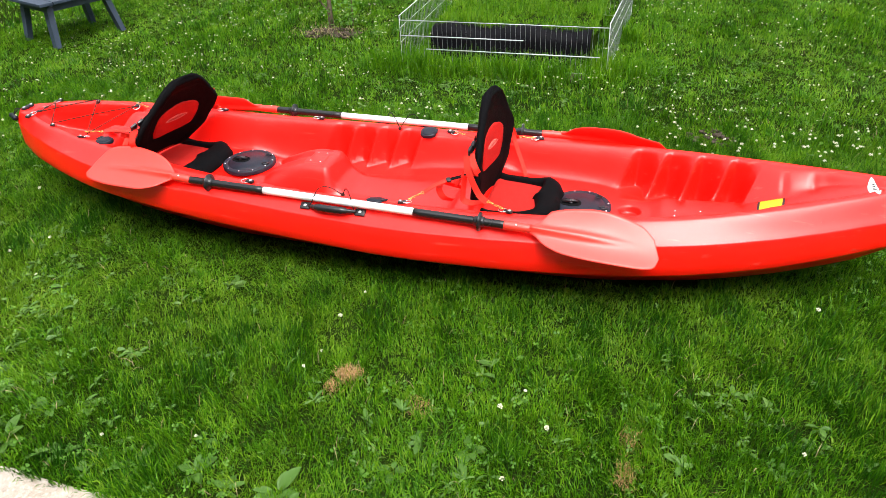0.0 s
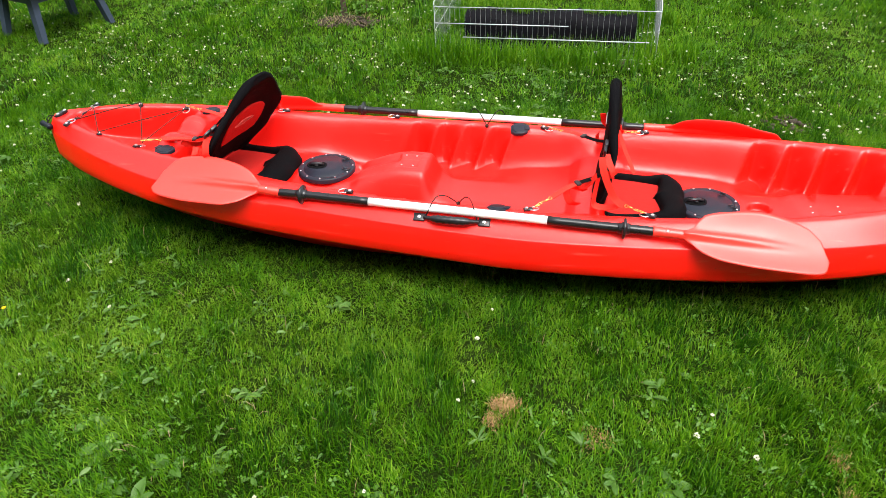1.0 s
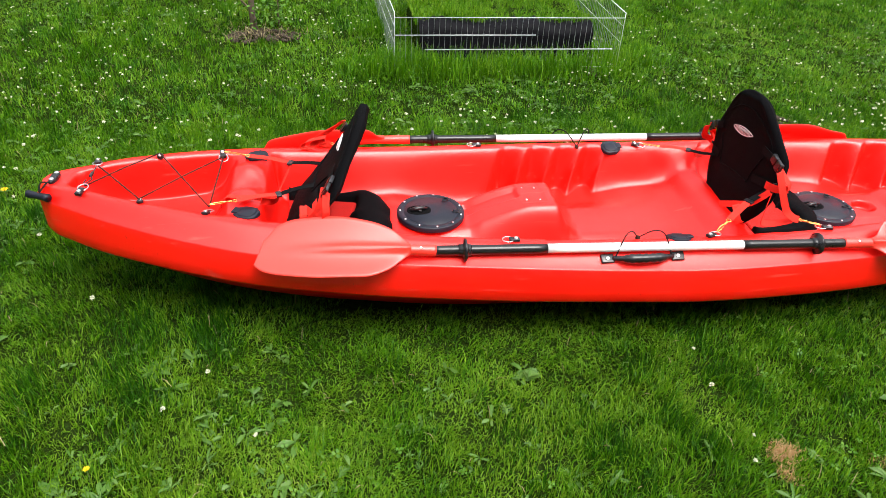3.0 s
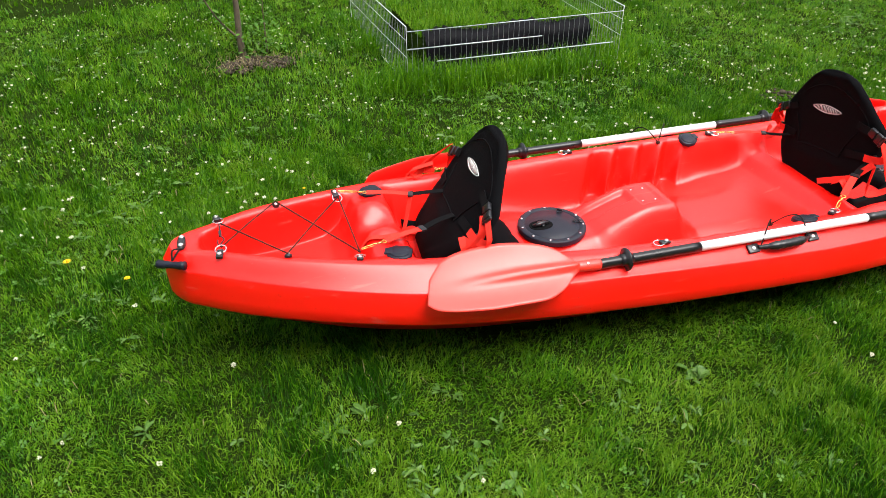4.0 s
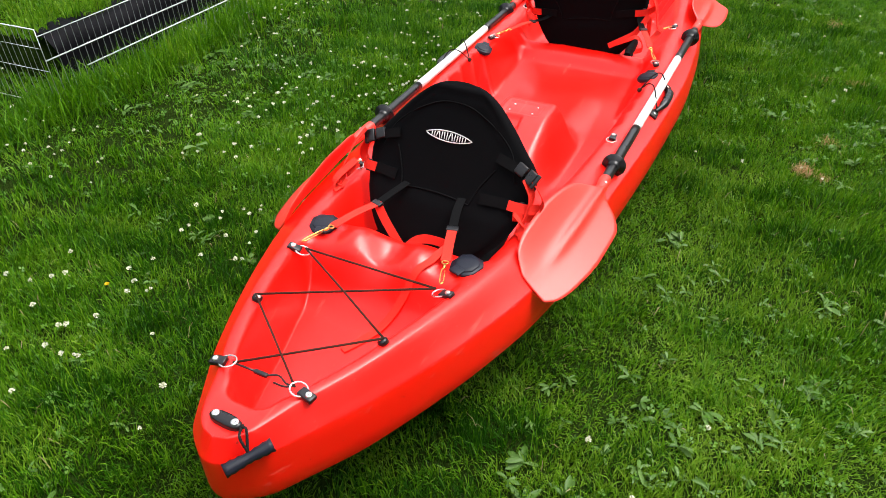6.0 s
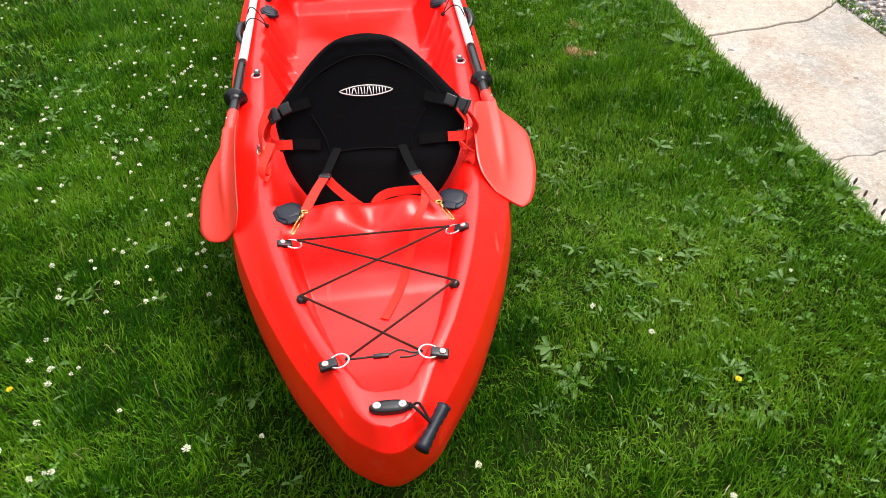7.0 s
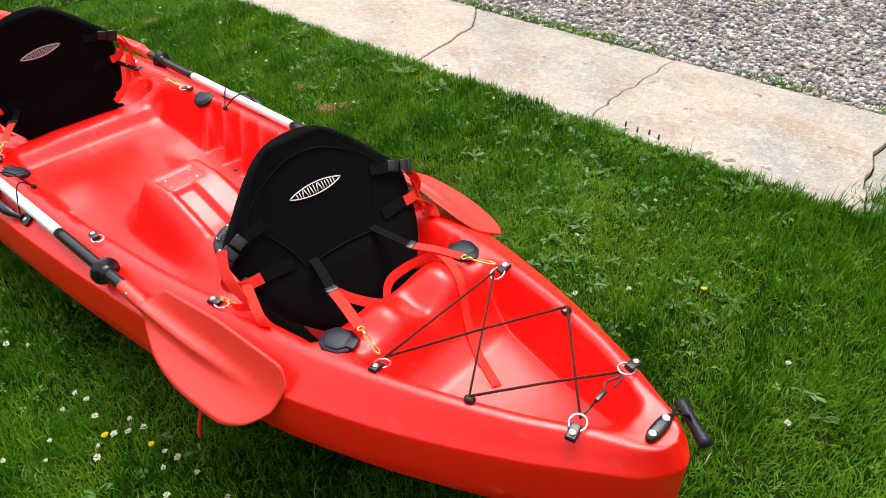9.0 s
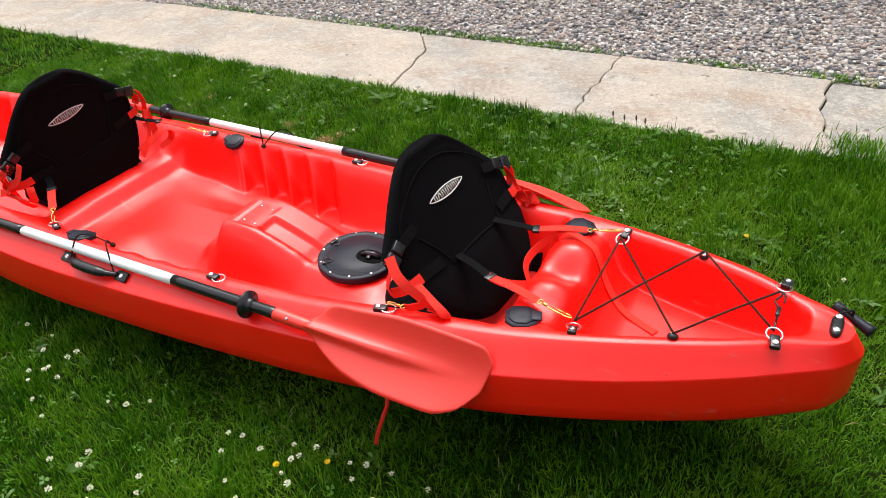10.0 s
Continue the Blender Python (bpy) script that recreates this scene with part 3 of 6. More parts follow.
def deck_normal(x, y):
    e = 0.012
    a, b = on_deck(x + e, y) - on_deck(x - e, y), on_deck(x, y + e) - on_deck(x, y - e)
    return a.cross(b).normalized()


def screw(parent, at, normal, r=0.006):
    bm = bmesh.new()
    m = frame_on(at, Vector(normal).orthogonal(), normal)
    rows = []
    for k, h in ((1.0, -0.001), (1.0, 0.0024), (0.85, 0.0034), (0.42, 0.0036)):
        rows.append([m @ Vector((k * r * math.cos(a), k * r * math.sin(a), h)) for a in [2 * math.pi * q / 16 for q in range(16)]])
    # a cross-shaped recess in the head
    for h in (0.0030, -0.0008):
        rows.append([m @ Vector(((0.40 if q % 4 == 0 else 0.12) * r * math.cos(2 * math.pi * q / 16), (0.40 if q % 4 == 0 else 0.12) * r * math.sin(2 * math.pi * q / 16), h)) for q in range(16)])
    vs = grid_faces(bm, rows, closed_v=True)
    bm.faces.new(vs[-1])
    s = part("screw", bm, STEEL, parent, "small steel screw head")
    return s


def d_ring(bm, m, r=0.0155, wire=0.0021):
    pts = [m @ Vector((r * math.cos(a) * 1.15 + r * 0.55, r * math.sin(a), 0.0015)) for a in [2 * math.pi * k / 18 for k in range(18)]]
    tube(bm, pts, wire, 6, closed=True)


def pad_eye(parent, x, y, way, ring_way=None):
    """A small black pad on the rim with a screw and a steel D ring. way: along the pad, towards its ring."""
    n = (deck_normal(x, y) + Vector((0, 0, 2.0))).normalized()
    m = frame_on(on_deck(x, y, 0.002), way, n)
    bm = bmesh.new()
    block(bm, (0.034, 0.020, 0.011), m @ pose(0, 0, 0.0045), 0.003)
    pad = part("pad_eye", bm, BLACK_PLASTIC, parent, "black plastic pad eye with steel ring")
    screw(pad, m @ Vector((-0.005, 0, 0.010)), n, 0.0065)
    bm = bmesh.new()
    d_ring(bm, frame_on(m @ Vector((0.012, 0, 0.004)), ring_way or way, n))
    part("ring", bm, STEEL, pad)
    return pad


def deck_plug(parent, x, y, turn):
    """A black rubber cap over a moulded rod hole."""
    n = deck_normal(x, y)
    n = (n + Vector((0, 0, 1.5))).normalized()
    m = frame_on(on_deck(x, y, 0.001), (math.cos(turn), math.sin(turn), 0), n)
    bm = bmesh.new()
    out = [(-0.042, -0.018), (-0.026, -0.034), (0.010, -0.035), (0.030, -0.022), (0.032, 0.0), (0.030, 0.022), (0.010, 0.035), (-0.026, 0.034), (-0.042, 0.018)]
    rows = [[m @ Vector((px * s, py * s, h)) for px, py in out] for s, h in ((1.0, -0.008), (1.0, 0.0035), (0.96, 0.0052), (0.5, 0.0062))]
    vs = grid_faces(bm, rows, closed_v=True)
    bm.faces.new(vs[-1])
    plug = part("rubber_cap", bm, HATCH, parent, "black rubber cap on the deck")
    bm = bmesh.new()
    flap = [(-0.034, -0.012), (-0.020, -0.027), (0.006, -0.028), (0.020, -0.017), (0.020, 0.017), (0.006, 0.028), (-0.020, 0.027), (-0.034, 0.012)]
    rows = [[m @ Vector((px * s, py * s, h)) for px, py in flap] for s, h in ((1.0, 0.0040), (1.0, 0.0076), (0.94, 0.0088), (0.4, 0.0094))]
    vs = grid_faces(bm, rows, closed_v=True)
    bm.faces.new(vs[-1])
    block(bm, (0.024, 0.030, 0.0055), m @ pose(0.028, 0, 0.0068), 0.002)
    part("tab", bm, HATCH, plug)
    return plug


def round_hatch(parent, x, y, z, tilt, handle_way):
    m = pose(x, y, z, 0, tilt, 0)
    n = (m.to_3x3() @ Vector((0, 0, 1))).normalized()
    bm = bmesh.new()
    seg, rows = 48, []
    for r, h in ((0.121, -0.012), (0.121, 0.004), (0.118, 0.007), (0.101, 0.008), (0.099, 0.0055), (0.096, 0.0055), (0.094, 0.0085), (0.03, 0.0095)):
        rows.append([m @ Vector((r * math.cos(a), r * math.sin(a), h)) for a in [2 * math.pi * k / seg for k in range(seg)]])
    vs = grid_faces(bm, rows, closed_v=True)
    bm.faces.new(vs[-1])
    hatch = part("hatch", bm, HATCH, parent, "round black screw-down hatch cover")
    for k in range(11):
        a = 2 * math.pi * (k + 0.4) / 11
        screw(hatch, m @ Vector((0.110 * math.cos(a), 0.110 * math.sin(a), 0.0068)), n, 0.0040)
    # a D-shaped finger pocket with a folded grip in it
    hx = 0.036 * handle_way
    ring = [(0.040 * math.cos(a) - 0.006, 0.027 * math.copysign(abs(math.sin(a)) ** 0.8, math.sin(a))) for a in [2 * math.pi * k / 28 for k in range(28)]]
    bm = bmesh.new()
    rows = [[m @ Vector((hx + px * sc, py * sc, h)) for px, py in ring] for sc, h in ((1.10, 0.0090), (1.07, 0.0118), (1.0, 0.0118), (0.93, 0.0098))]
    vs = grid_faces(bm, rows, closed_v=True)
    bm.faces.new(vs[-1])
    pocket = part("pocket", bm, BLACK_WEB, hatch, "dark recessed finger pocket")
    bm = bmesh.new()
    tube(bm, [m @ Vector((hx - 0.038, -0.004, 0.012)), m @ Vector((hx - 0.018, -0.005, 0.0185)), m @ Vector((hx + 0.006, 0.0, 0.0190)), m @ Vector((hx + 0.022, 0.004, 0.012))], [0.0075, 0.0085, 0.0080, 0.0055], 8)
    block(bm, (0.012, 0.034, 0.007), m @ pose(hx - 0.006, 0.0, 0.0145, 0, 0, 12), 0.002)
    part("handle", bm, BLACK_PLASTIC, pocket)
    for a in (0.85, -0.16):
        c, d = Vector((0.104 * math.cos(a), 0.104 * math.sin(a), 0.010)), Vector((math.cos(a), math.sin(a), 0))
        e = Vector((-d.y, d.x, 0))
        bm = bmesh.new()
        block(bm, (0.010, 0.022, 0.006), m @ pose(*c, 0, 0, math.degrees(a)), 0.002)
        tube(bm, smooth_line([m @ (c - e * 0.010), m @ (c - d * 0.018 - e * 0.012 + Vector((0, 0, 0.003))), m @ (c - d * 0.026 + e * 0.002), m @ (c - d * 0.008 + e * 0.010)], 4), 0.0018, 5)
        part("latch", bm, BLACK_PLASTIC, hatch)
    return hatch


def side_handle(parent, s):
    """A moulded grip between two bolted plates on the flange."""
    ends = []
    for x in (-0.117, 0.117):
        y = s * 0.414
        n = deck_normal(x, y)
        m = frame_on(on_deck(x, y), (1, 0, 0), n)
        ends.append((m, n))
    a, b = ends[0][0], ends[1][0]
    n = ends[0][1]
    bm = bmesh.new()
    p0, p1 = a @ Vector((0.018, 0, 0.006)), b @ Vector((-0.018, 0, 0.006))
    out = Vector((0, s * 0.9, 0.45)).normalized()
    line = smooth_line([p0, p0.lerp(p1, 0.14) + out * 0.015, p0.lerp(p1, 0.3) + out * 0.023, p0.lerp(p1, 0.5) + out * 0.025, p0.lerp(p1, 0.7) + out * 0.023, p0.lerp(p1, 0.86) + out * 0.015, p1], 5)
    cnt = len(line)
    rad = [0.008 + 0.0062 * float(sstep(0.12, 0.3, k / (cnt - 1)) * (1 - sstep(0.7, 0.88, k / (cnt - 1)))) + 0.0011 * math.sin(k * 2.2) for k in range(cnt)]
    tube(bm, line, rad, 10)
    grip = part("carry_handle", bm, BLACK_PLASTIC, parent, "black moulded side carry handle")
    for m, n in ends:
        bm = bmesh.new()
        block(bm, (0.042, 0.030, 0.009), m @ pose(0, 0, 0.004), 0.003)
        plate = part("handle_plate", bm, BLACK_PLASTIC, grip)
        bm = bmesh.new()
        disc(bm, m @ Vector((0, 0, 0.008)), n, 0.007, 0.003, 14)
        part("bolt", bm, STEEL, grip)
    # paddle keeper: an elastic loop from the grip over the shaft to a ball on the rim
    knob = on_deck(0.01, s * 0.335, 0.010)
    for end, k in ((ends[0][0], 0.024), (ends[1][0], -0.024)):
        bm = bmesh.new()
        e = end @ Vector((k, 0, 0.012))
        over = e.lerp(knob, 0.30)
        over.z = 0.3245
        over2 = e.lerp(knob, 0.62)
        over2.z = 0.3225
        tube(bm, smooth_line([e, over, over2, knob], 5), 0.0022, 6)
        part("elastic_loop", bm, CORD_BLACK, grip)
    bm = bmesh.new()
    bmesh.ops.create_icosphere(bm, subdivisions=2, radius=0.0085, matrix=Matrix.Translation(knob))
    part("ball", bm, CORD, grip)


def brass_clip(parent, start, end):
    """A brass snap hook from a strap's end to a ring."""
    a, b = Vector(start), Vector(end)
    w = (b - a).normalized()
    up = Vector((0, 0, 1))
    s = w.cross(up).normalized()
    length = (b - a).length
    bm = bmesh.new()
    c = a + w * 0.006
    tube(bm, [c + 0.0080 * (math.cos(t) * w * 0.7 + math.sin(t) * s) for t in [2 * math.pi * k / 14 for k in range(14)]], 0.0018, 6, closed=True)
    tube(bm, [a + w * 0.012, a + w * 0.017, a + w * 0.024, a + w * 0.029], [0.0024, 0.0040, 0.0040, 0.0026], 8)
    tail = max(length - 0.016, 0.032)
    hook = [a + w * 0.028, a + w * 0.034 + s * 0.0042, a + w * tail + s * 0.0046, b + w * 0.002 + s * 0.002, b - w * 0.001 - s * 0.0035, a + w * tail - s * 0.0040]
    tube(bm, smooth_line(hook, 5), 0.0019, 6)
    tube(bm, [a + w * tail - s * 0.0040, a + w * 0.036 - s * 0.0030], 0.0014, 6)
    part("brass_clip", bm, BRASS, parent, "brass snap hook")


def drape(bm, cx, cy, outline, lift, steps=10, turn=0.0, thick=0.0012):
    """A thin patch laid on the deck; outline(u) gives half its breadth at u in -1..1 and length as (half_len, f)."""
    half, f = outline
    rows = []
    for u in np.linspace(-1, 1, 18):
        w = f(u)
        row = []
        for v in np.linspace(-1, 1, steps):
            lx, ly = half * u, w * v
            x, y = cx + lx * math.cos(turn) - ly * math.sin(turn), cy + lx * math.sin(turn) + ly * math.cos(turn)
            row.append(on_deck(x, y, lift))
        rows.append(row)
    top = grid_faces(bm, rows)
    ring_t = top[0] + [r[-1] for r in top[1:]] + top[-1][-2::-1] + [r[0] for r in top[-2:0:-1]]
    ring_b = [bm.verts.new(v.co - Vector((0, 0, thick))) for v in ring_t]
    for i in range(len(ring_t)):
        j = (i + 1) % len(ring_t)
        bm.faces.new((ring_t[i], ring_t[j], ring_b[j], ring_b[i]))


def build_kayak():
    kayak = thing("kayak", (0, 0, -0.03), "bright red two-seat sit-on-top kayak lying on the lawn", "kayak")
    build_hull(kayak)
    for s in (-1, 1):
        for x, y in ((-1.737, 0.101), (-1.351, 0.203)):
            pad_eye(kayak, x, s * y, (0.20, -s, 0))
        for x, y, w in ((-0.403, 0.340, (-1, 0.0, 0)), (0.262, 0.342, (1, -s * 0.4, 0)), (0.680, 0.336, (-1, -s * 0.3, 0)), (-0.905, 0.287, (-1, -s * 0.3, 0))):
            pad_eye(kayak, x, s * y, w)
        n = deck_normal(-1.551, s * 0.157)
        bm = bmesh.new()
        disc(bm, on_deck(-1.551, s * 0.157, -0.001), n, 0.0115, 0.012, 16, 0.004)
        knob = part("cord_button", bm, BLACK_PLASTIC, kayak, "round black cord button")
        screw(knob, on_deck(-1.551, s * 0.157) + n * 0.0105, n, 0.0065)
        deck_plug(kayak, 0.158, s * 0.336, 0.15 * s)
        deck_plug(kayak, -1.235, s * 0.196, math.pi + 0.35 * s)
        side_handle(kayak, s)
    # a black disc stands in for the dark scupper hole
    bm = bmesh.new()
    disc(bm, on_deck(-0.100, -0.258, -0.002), (0, 0, 1), 0.011, 0.004, 16)
    part("scupper_disc", bm, BLACK_PLASTIC, kayak, "black disc drawn for the dark scupper hole in the cockpit floor")
    round_hatch(kayak, -0.624, 0.0, 0.196, 0, -1)
    round_hatch(kayak, 0.915, -0.012, 0.160, 0, -1)
    # four screws of the inset console plate
    for px, py in ((-0.284, 0.052), (-0.238, 0.048), (-0.284, -0.032), (-0.236, -0.036)):
        screw(kayak, on_deck(px, py, -0.001), (0, 0, 1), 0.0038)
    for px, py in ((1.280, -0.012), (1.374, -0.003), (1.278, -0.052), (1.371, -0.040)):
        screw(kayak, on_deck(px, py, -0.001), deck_normal(px, py), 0.0038)
    # shock cord laced over the tank well
    e = {k: on_deck(x, y, 0.014) for k, x, y in (("l1", -1.735, 0.076), ("r1", -1.735, -0.076), ("l2", -1.551, 0.157), ("r2", -1.551, -0.157), ("l3", -1.349, 0.175), ("r3", -1.349, -0.175))}
    for k, x, y in (("l1", -1.737, 0.101), ("r1", -1.737, -0.101), ("l3", -1.351, 0.203), ("r3", -1.351, -0.203)):
        e[k] = on_deck(x, y, 0.009) + Vector((0.006, -math.copysign(0.030, y), 0))
    for k, (a, b) in enumerate((("l3", "r3"), ("l3", "r2"), ("r3", "l2"), ("l2", "r1"), ("r2", "l1"))):
        bm = bmesh.new()
        p, q = e[a], e[b]
        lift = Vector((0, 0, 0.003 * (k % 2)))
        tube(bm, [p, p.lerp(q, 0.5) + lift, q], 0.0026, 6)
        part("shock_cord", bm, CORD, kayak, "dark brown elastic deck cord")
    bm = bmesh.new()
    p, q = e["l1"], e["r1"]
    tube(bm, [p, p.lerp(q, 0.38)], 0.0024, 6)
    block(bm, (0.030, 0.009, 0.008), frame_on(p.lerp(q, 0.46), q - p, (0, 0, 1)), 0.002)
    tube(bm, smooth_line([p.lerp(q, 0.55), p.lerp(q, 0.70) + Vector((0.010, 0, 0)), p.lerp(q, 0.86), p.lerp(q, 0.97), p.lerp(q, 0.86) - Vector((0.008, 0, 0)), p.lerp(q, 0.7) - Vector((0.008, 0, 0))], 4), 0.0022, 6)
    part("cord_hook", bm, BLACK_PLASTIC, kayak, "black plastic cord hook")
    # stern strap plate, cord and toggle grip
    m = frame_on(on_deck(-1.842, -0.002, 0.003), (0.05, 1, 0), (0, 0, 1))
    bm = bmesh.new()
    rows = [[m @ Vector((0.036 * sc * math.copysign(abs(math.cos(a)) ** 0.7, math.cos(a)), 0.0125 * sc * math.sin(a), h)) for a in [2 * math.pi * k / 24 for k in range(24)]] for sc, h in ((1, -0.004), (1, 0.006), (0.88, 0.010), (0.4, 0.011))]
    vs = grid_faces(bm, rows, closed_v=True)
    bm.faces.new(vs[-1])
    plate = part("strap_plate", bm, BLACK_PLASTIC, kayak, "black strap plate with two screws")
    for dy in (-0.022, 0.022):
        screw(plate, m @ Vector((dy, 0, 0.0095)), (0, 0, 1), 0.0075)
    tog_a, tog_b = Vector((-1.838, -0.096, 0.356)), Vector((-1.912, -0.048, 0.346))
    mid = tog_a.lerp(tog_b, 0.5)
    for d in (-0.010, 0.008):
        bm = bmesh.new()
        tube(bm, smooth_line([m @ Vector((-0.034, d * 0.6, 0.003)), Vector((-1.855 + d, -0.052, 0.386)), mid + Vector((0.004, 0.004, 0.010))], 6), 0.0026, 6)
        part("toggle_cord", bm, CORD_BLACK, kayak)
    bm = bmesh.new()
    w = tog_b - tog_a
    line = [tog_a + w * t for t in np.linspace(0, 1, 13)]
    tube(bm, line, [0.0105 + 0.0030 * abs(2 * k / 12 - 1) - 0.0015 * (k % 2) for k in range(13)], 12)
    part("toggle_grip", bm, HATCH, kayak, "ribbed black rubber toggle grip")
    # printed mark and yellow sticker on the fore deck
    for cx in (1.930,):
        bm = bmesh.new()
        drape(bm, cx, -0.012, (0.066, lambda u: 0.0150 * (1 - u * u) ** 0.8 + 0.0006), 0.003, turn=math.pi / 2)
        mark = part("printed_mark", bm, WHITE_PRINT, kayak, "white lens-shaped printed mark")
        for k in range(7):
            bm = bmesh.new()
            u = -0.54 + 0.18 * k
            drape(bm, cx + 0.004, -0.012 + 0.066 * u, (0.0022, lambda v, u=u: 0.0060 * (1 - u * u)), 0.0042, steps=3, turn=math.pi / 2)
            part("printed_bar", bm, CORD_BLACK, mark)
    bm = bmesh.new()
    drape(bm, 1.612, -0.026, (0.040, lambda u: 0.064), 0.004, turn=-0.15)
    tag = part("sticker", bm, YELLOW, kayak, "yellow sticker with black ends")
    for dx in (-0.042, 0.042):
        bm = bmesh.new()
        drape(bm, 1.612 + dx * 0.96, -0.026 - 0.15 * dx, (0.004, lambda u: 0.064), 0.0055, turn=-0.15)
        part("sticker_end", bm, BLACK_PLASTIC, tag)
    bm = bmesh.new()
    block(bm, (0.022, 0.014, 0.012), frame_on(on_deck(2.06, 0.0, 0.004), (0, 1, 0), deck_normal(2.06, 0.0)), 0.003)
    part("bow_plate", bm, BLACK_PLASTIC, kayak)
    return kayak


build_kayak()


# ---- paddles ----
BLADE_AT = [0, 0.05, 0.14, 0.3, 0.55, 0.8, 0.93, 1.0]


def build_blade(paddle, neck, root, out, up, length, bend, sweep, dish, high, low):
    """One blade: root and out give its line, up the way to its upper edge; neck is where the socket grips the shaft."""
    neck, root, out = Vector(neck), Vector(root), Vector(out).normalized()
    up = Vector(up)
    up = (up - out * up.dot(out)).normalized()
    n = out.cross(up)
    if n.z < 0:
        n = -n
    hs, ls = spline(BLADE_AT, high), spline(BLADE_AT, low)

    def at(t, off, lift=0.0):
        return root + out * (length * t + sweep * off * t * t) + up * off + n * (dish * (off / 0.1) ** 2 - bend * t * t + lift)

    bm = bmesh.new()
    rows = []
    for t in np.concatenate([np.linspace(0, 0.9, 26), [0.93, 0.955, 0.975, 0.99, 1.0]]):
        hi, lo = float(hs(t)), float(ls(t))
        row, row2 = [], []
        for v in np.linspace(-1, 1, 19):
            off = hi * v if v > 0 else lo * v
            spine = 0.017 * math.exp(-(off / 0.0115) ** 2) * (1 - float(sstep(0.35, 0.92, t)))
            edge = 0.0022 * (1 - abs(v) ** 6) + 0.0008
            row.append(at(t, off, edge + spine))
            row2.append(at(t, off, -edge - spine * 0.7))
        rows.append(row + row2[::-1])
    grid_faces(bm, rows, closed_v=True, caps=True)
    blade = part("blade", bm, BLADE_RED, paddle, "red plastic blade")
    bm = bmesh.new()
    w = (root - neck).normalized()
    tube(bm, smooth_line([neck, neck + w * 0.028, root - w * 0.012, at(0.06, 0.0), at(0.17, 0.0), at(0.30, 0.0)], 3), [0.0178 - 0.0095 * (k / 15) ** 2 for k in range(16)], 16)
    part("socket", bm, BLADE_RED, blade)
    bm = bmesh.new()
    disc(bm, neck + w * 0.046 + n * 0.0166, n, 0.004, 0.003, 10)
    part("pin", bm, STEEL, blade)


def build_paddle(at, to, aft, fore, label):
    """A two-bladed paddle along the rim. aft, fore: each blade's root, line, upper way, length, bend, sweep, dish and half breadths."""
    a, b = Vector(at), Vector(to)
    w = (b - a).normalized()
    mid = (a + b) / 2
    paddle = thing("paddle", mid, label, "paddle", "paddles on the kayak")

    def shaft(name, s0, s1, r, mat, note=""):
        bm = bmesh.new()
        n = 12
        tube(bm, [mid + w * (s0 + (s1 - s0) * k / n) for k in range(n + 1)], r, 16)
        return part(name, bm, mat, paddle, note)

    shaft("white_shaft", -0.322, 0.322, 0.0150, SHAFT_WHITE, "silvery white alloy middle of the shaft")
    for s in (-1, 1):
        shaft("grip", s * 0.323, s * 0.690, 0.0156, SHAFT_BLACK, "black shaft end")
        bm = bmesh.new()
        c = mid + w * s * 0.580
        tube(bm, [c - w * 0.022, c - w * 0.012, c - w * 0.006, c - w * 0.003, c + w * 0.003, c + w * 0.006, c + w * 0.012, c + w * 0.018], [0.018, 0.019, 0.021, 0.036, 0.036, 0.021, 0.019, 0.018], 20)
        part("drip_ring", bm, BLACK_PLASTIC, paddle, "black rubber drip ring")
    build_blade(paddle, mid - w * 0.672, *aft)
    build_blade(paddle, mid + w * 0.672, *fore)
    return paddle


build_paddle((-0.565, -0.385, 0.2915), (0.590, -0.417, 0.2785),
             ((-0.735, -0.386, 0.302), (-0.998, 0.039, 0.054), (0.06, 0.855, 0.515), 0.451, 0.047, -0.276, 0.019, [0.016, 0.036, 0.0665, 0.089, 0.102, 0.098, 0.082, 0.035], [0.016, 0.033, 0.069, 0.097, 0.098, 0.085, 0.068, 0.044]),
             ((0.780, -0.4235, 0.276), (0.9988, -0.048, 0.0), (0.04, 0.815, 0.578), 0.4385, 0.0315, -0.372, 0.021, [0.016, 0.020, 0.0715, 0.090, 0.102, 0.089, 0.071, 0.039], [0.016, 0.027, 0.058, 0.083, 0.091, 0.0885, 0.076, 0.031]),
             "red kayak paddle with white and black shaft beside a cord")
build_paddle((-0.574, 0.392, 0.2955), (0.588, 0.404, 0.277),
             ((-0.765, 0.3926, 0.2975), (-1.0, -0.0067, -0.0018), (0.003, -0.654, 0.757), 0.4485, 0.046, 0.204, 0.0254, [0.016, 0.028, 0.068, 0.076, 0.087, 0.083, 0.078, 0.043], [0.016, 0.026, 0.050, 0.078, 0.094, 0.0965, 0.074, 0.024]),
             ((0.765, 0.406, 0.276), (0.9998, 0.0075, -0.019), (0.02, -0.637, 0.770), 0.4624, 0.041, -0.09, 0.013, [0.016, 0.029, 0.068, 0.090, 0.098, 0.078, 0.074, 0.043], [0.016, 0.027, 0.055, 0.082, 0.094, 0.092, 0.072, 0.025]),
             "red kayak paddle with white and black shaft on the rim")

# ---- seats ----
SEAT_OUT = spline([0, 0.012, 0.045, 0.09, 0.155, 0.215, 0.265, 0.290, 0.308, 0.345, 0.384, 0.42, 0.45, 0.465, 0.473, 0.477],
                  [0.085, 0.118, 0.158, 0.198, 0.232, 0.247, 0.255, 0.254, 0.242, 0.208, 0.173, 0.137, 0.100, 0.072, 0.046, 0.012])
PANEL_OUT = spline([0.02, 0.06, 0.15, 0.23, 0.28, 0.312, 0.328], [0.070, 0.088, 0.118, 0.138, 0.132, 0.098, 0.020])


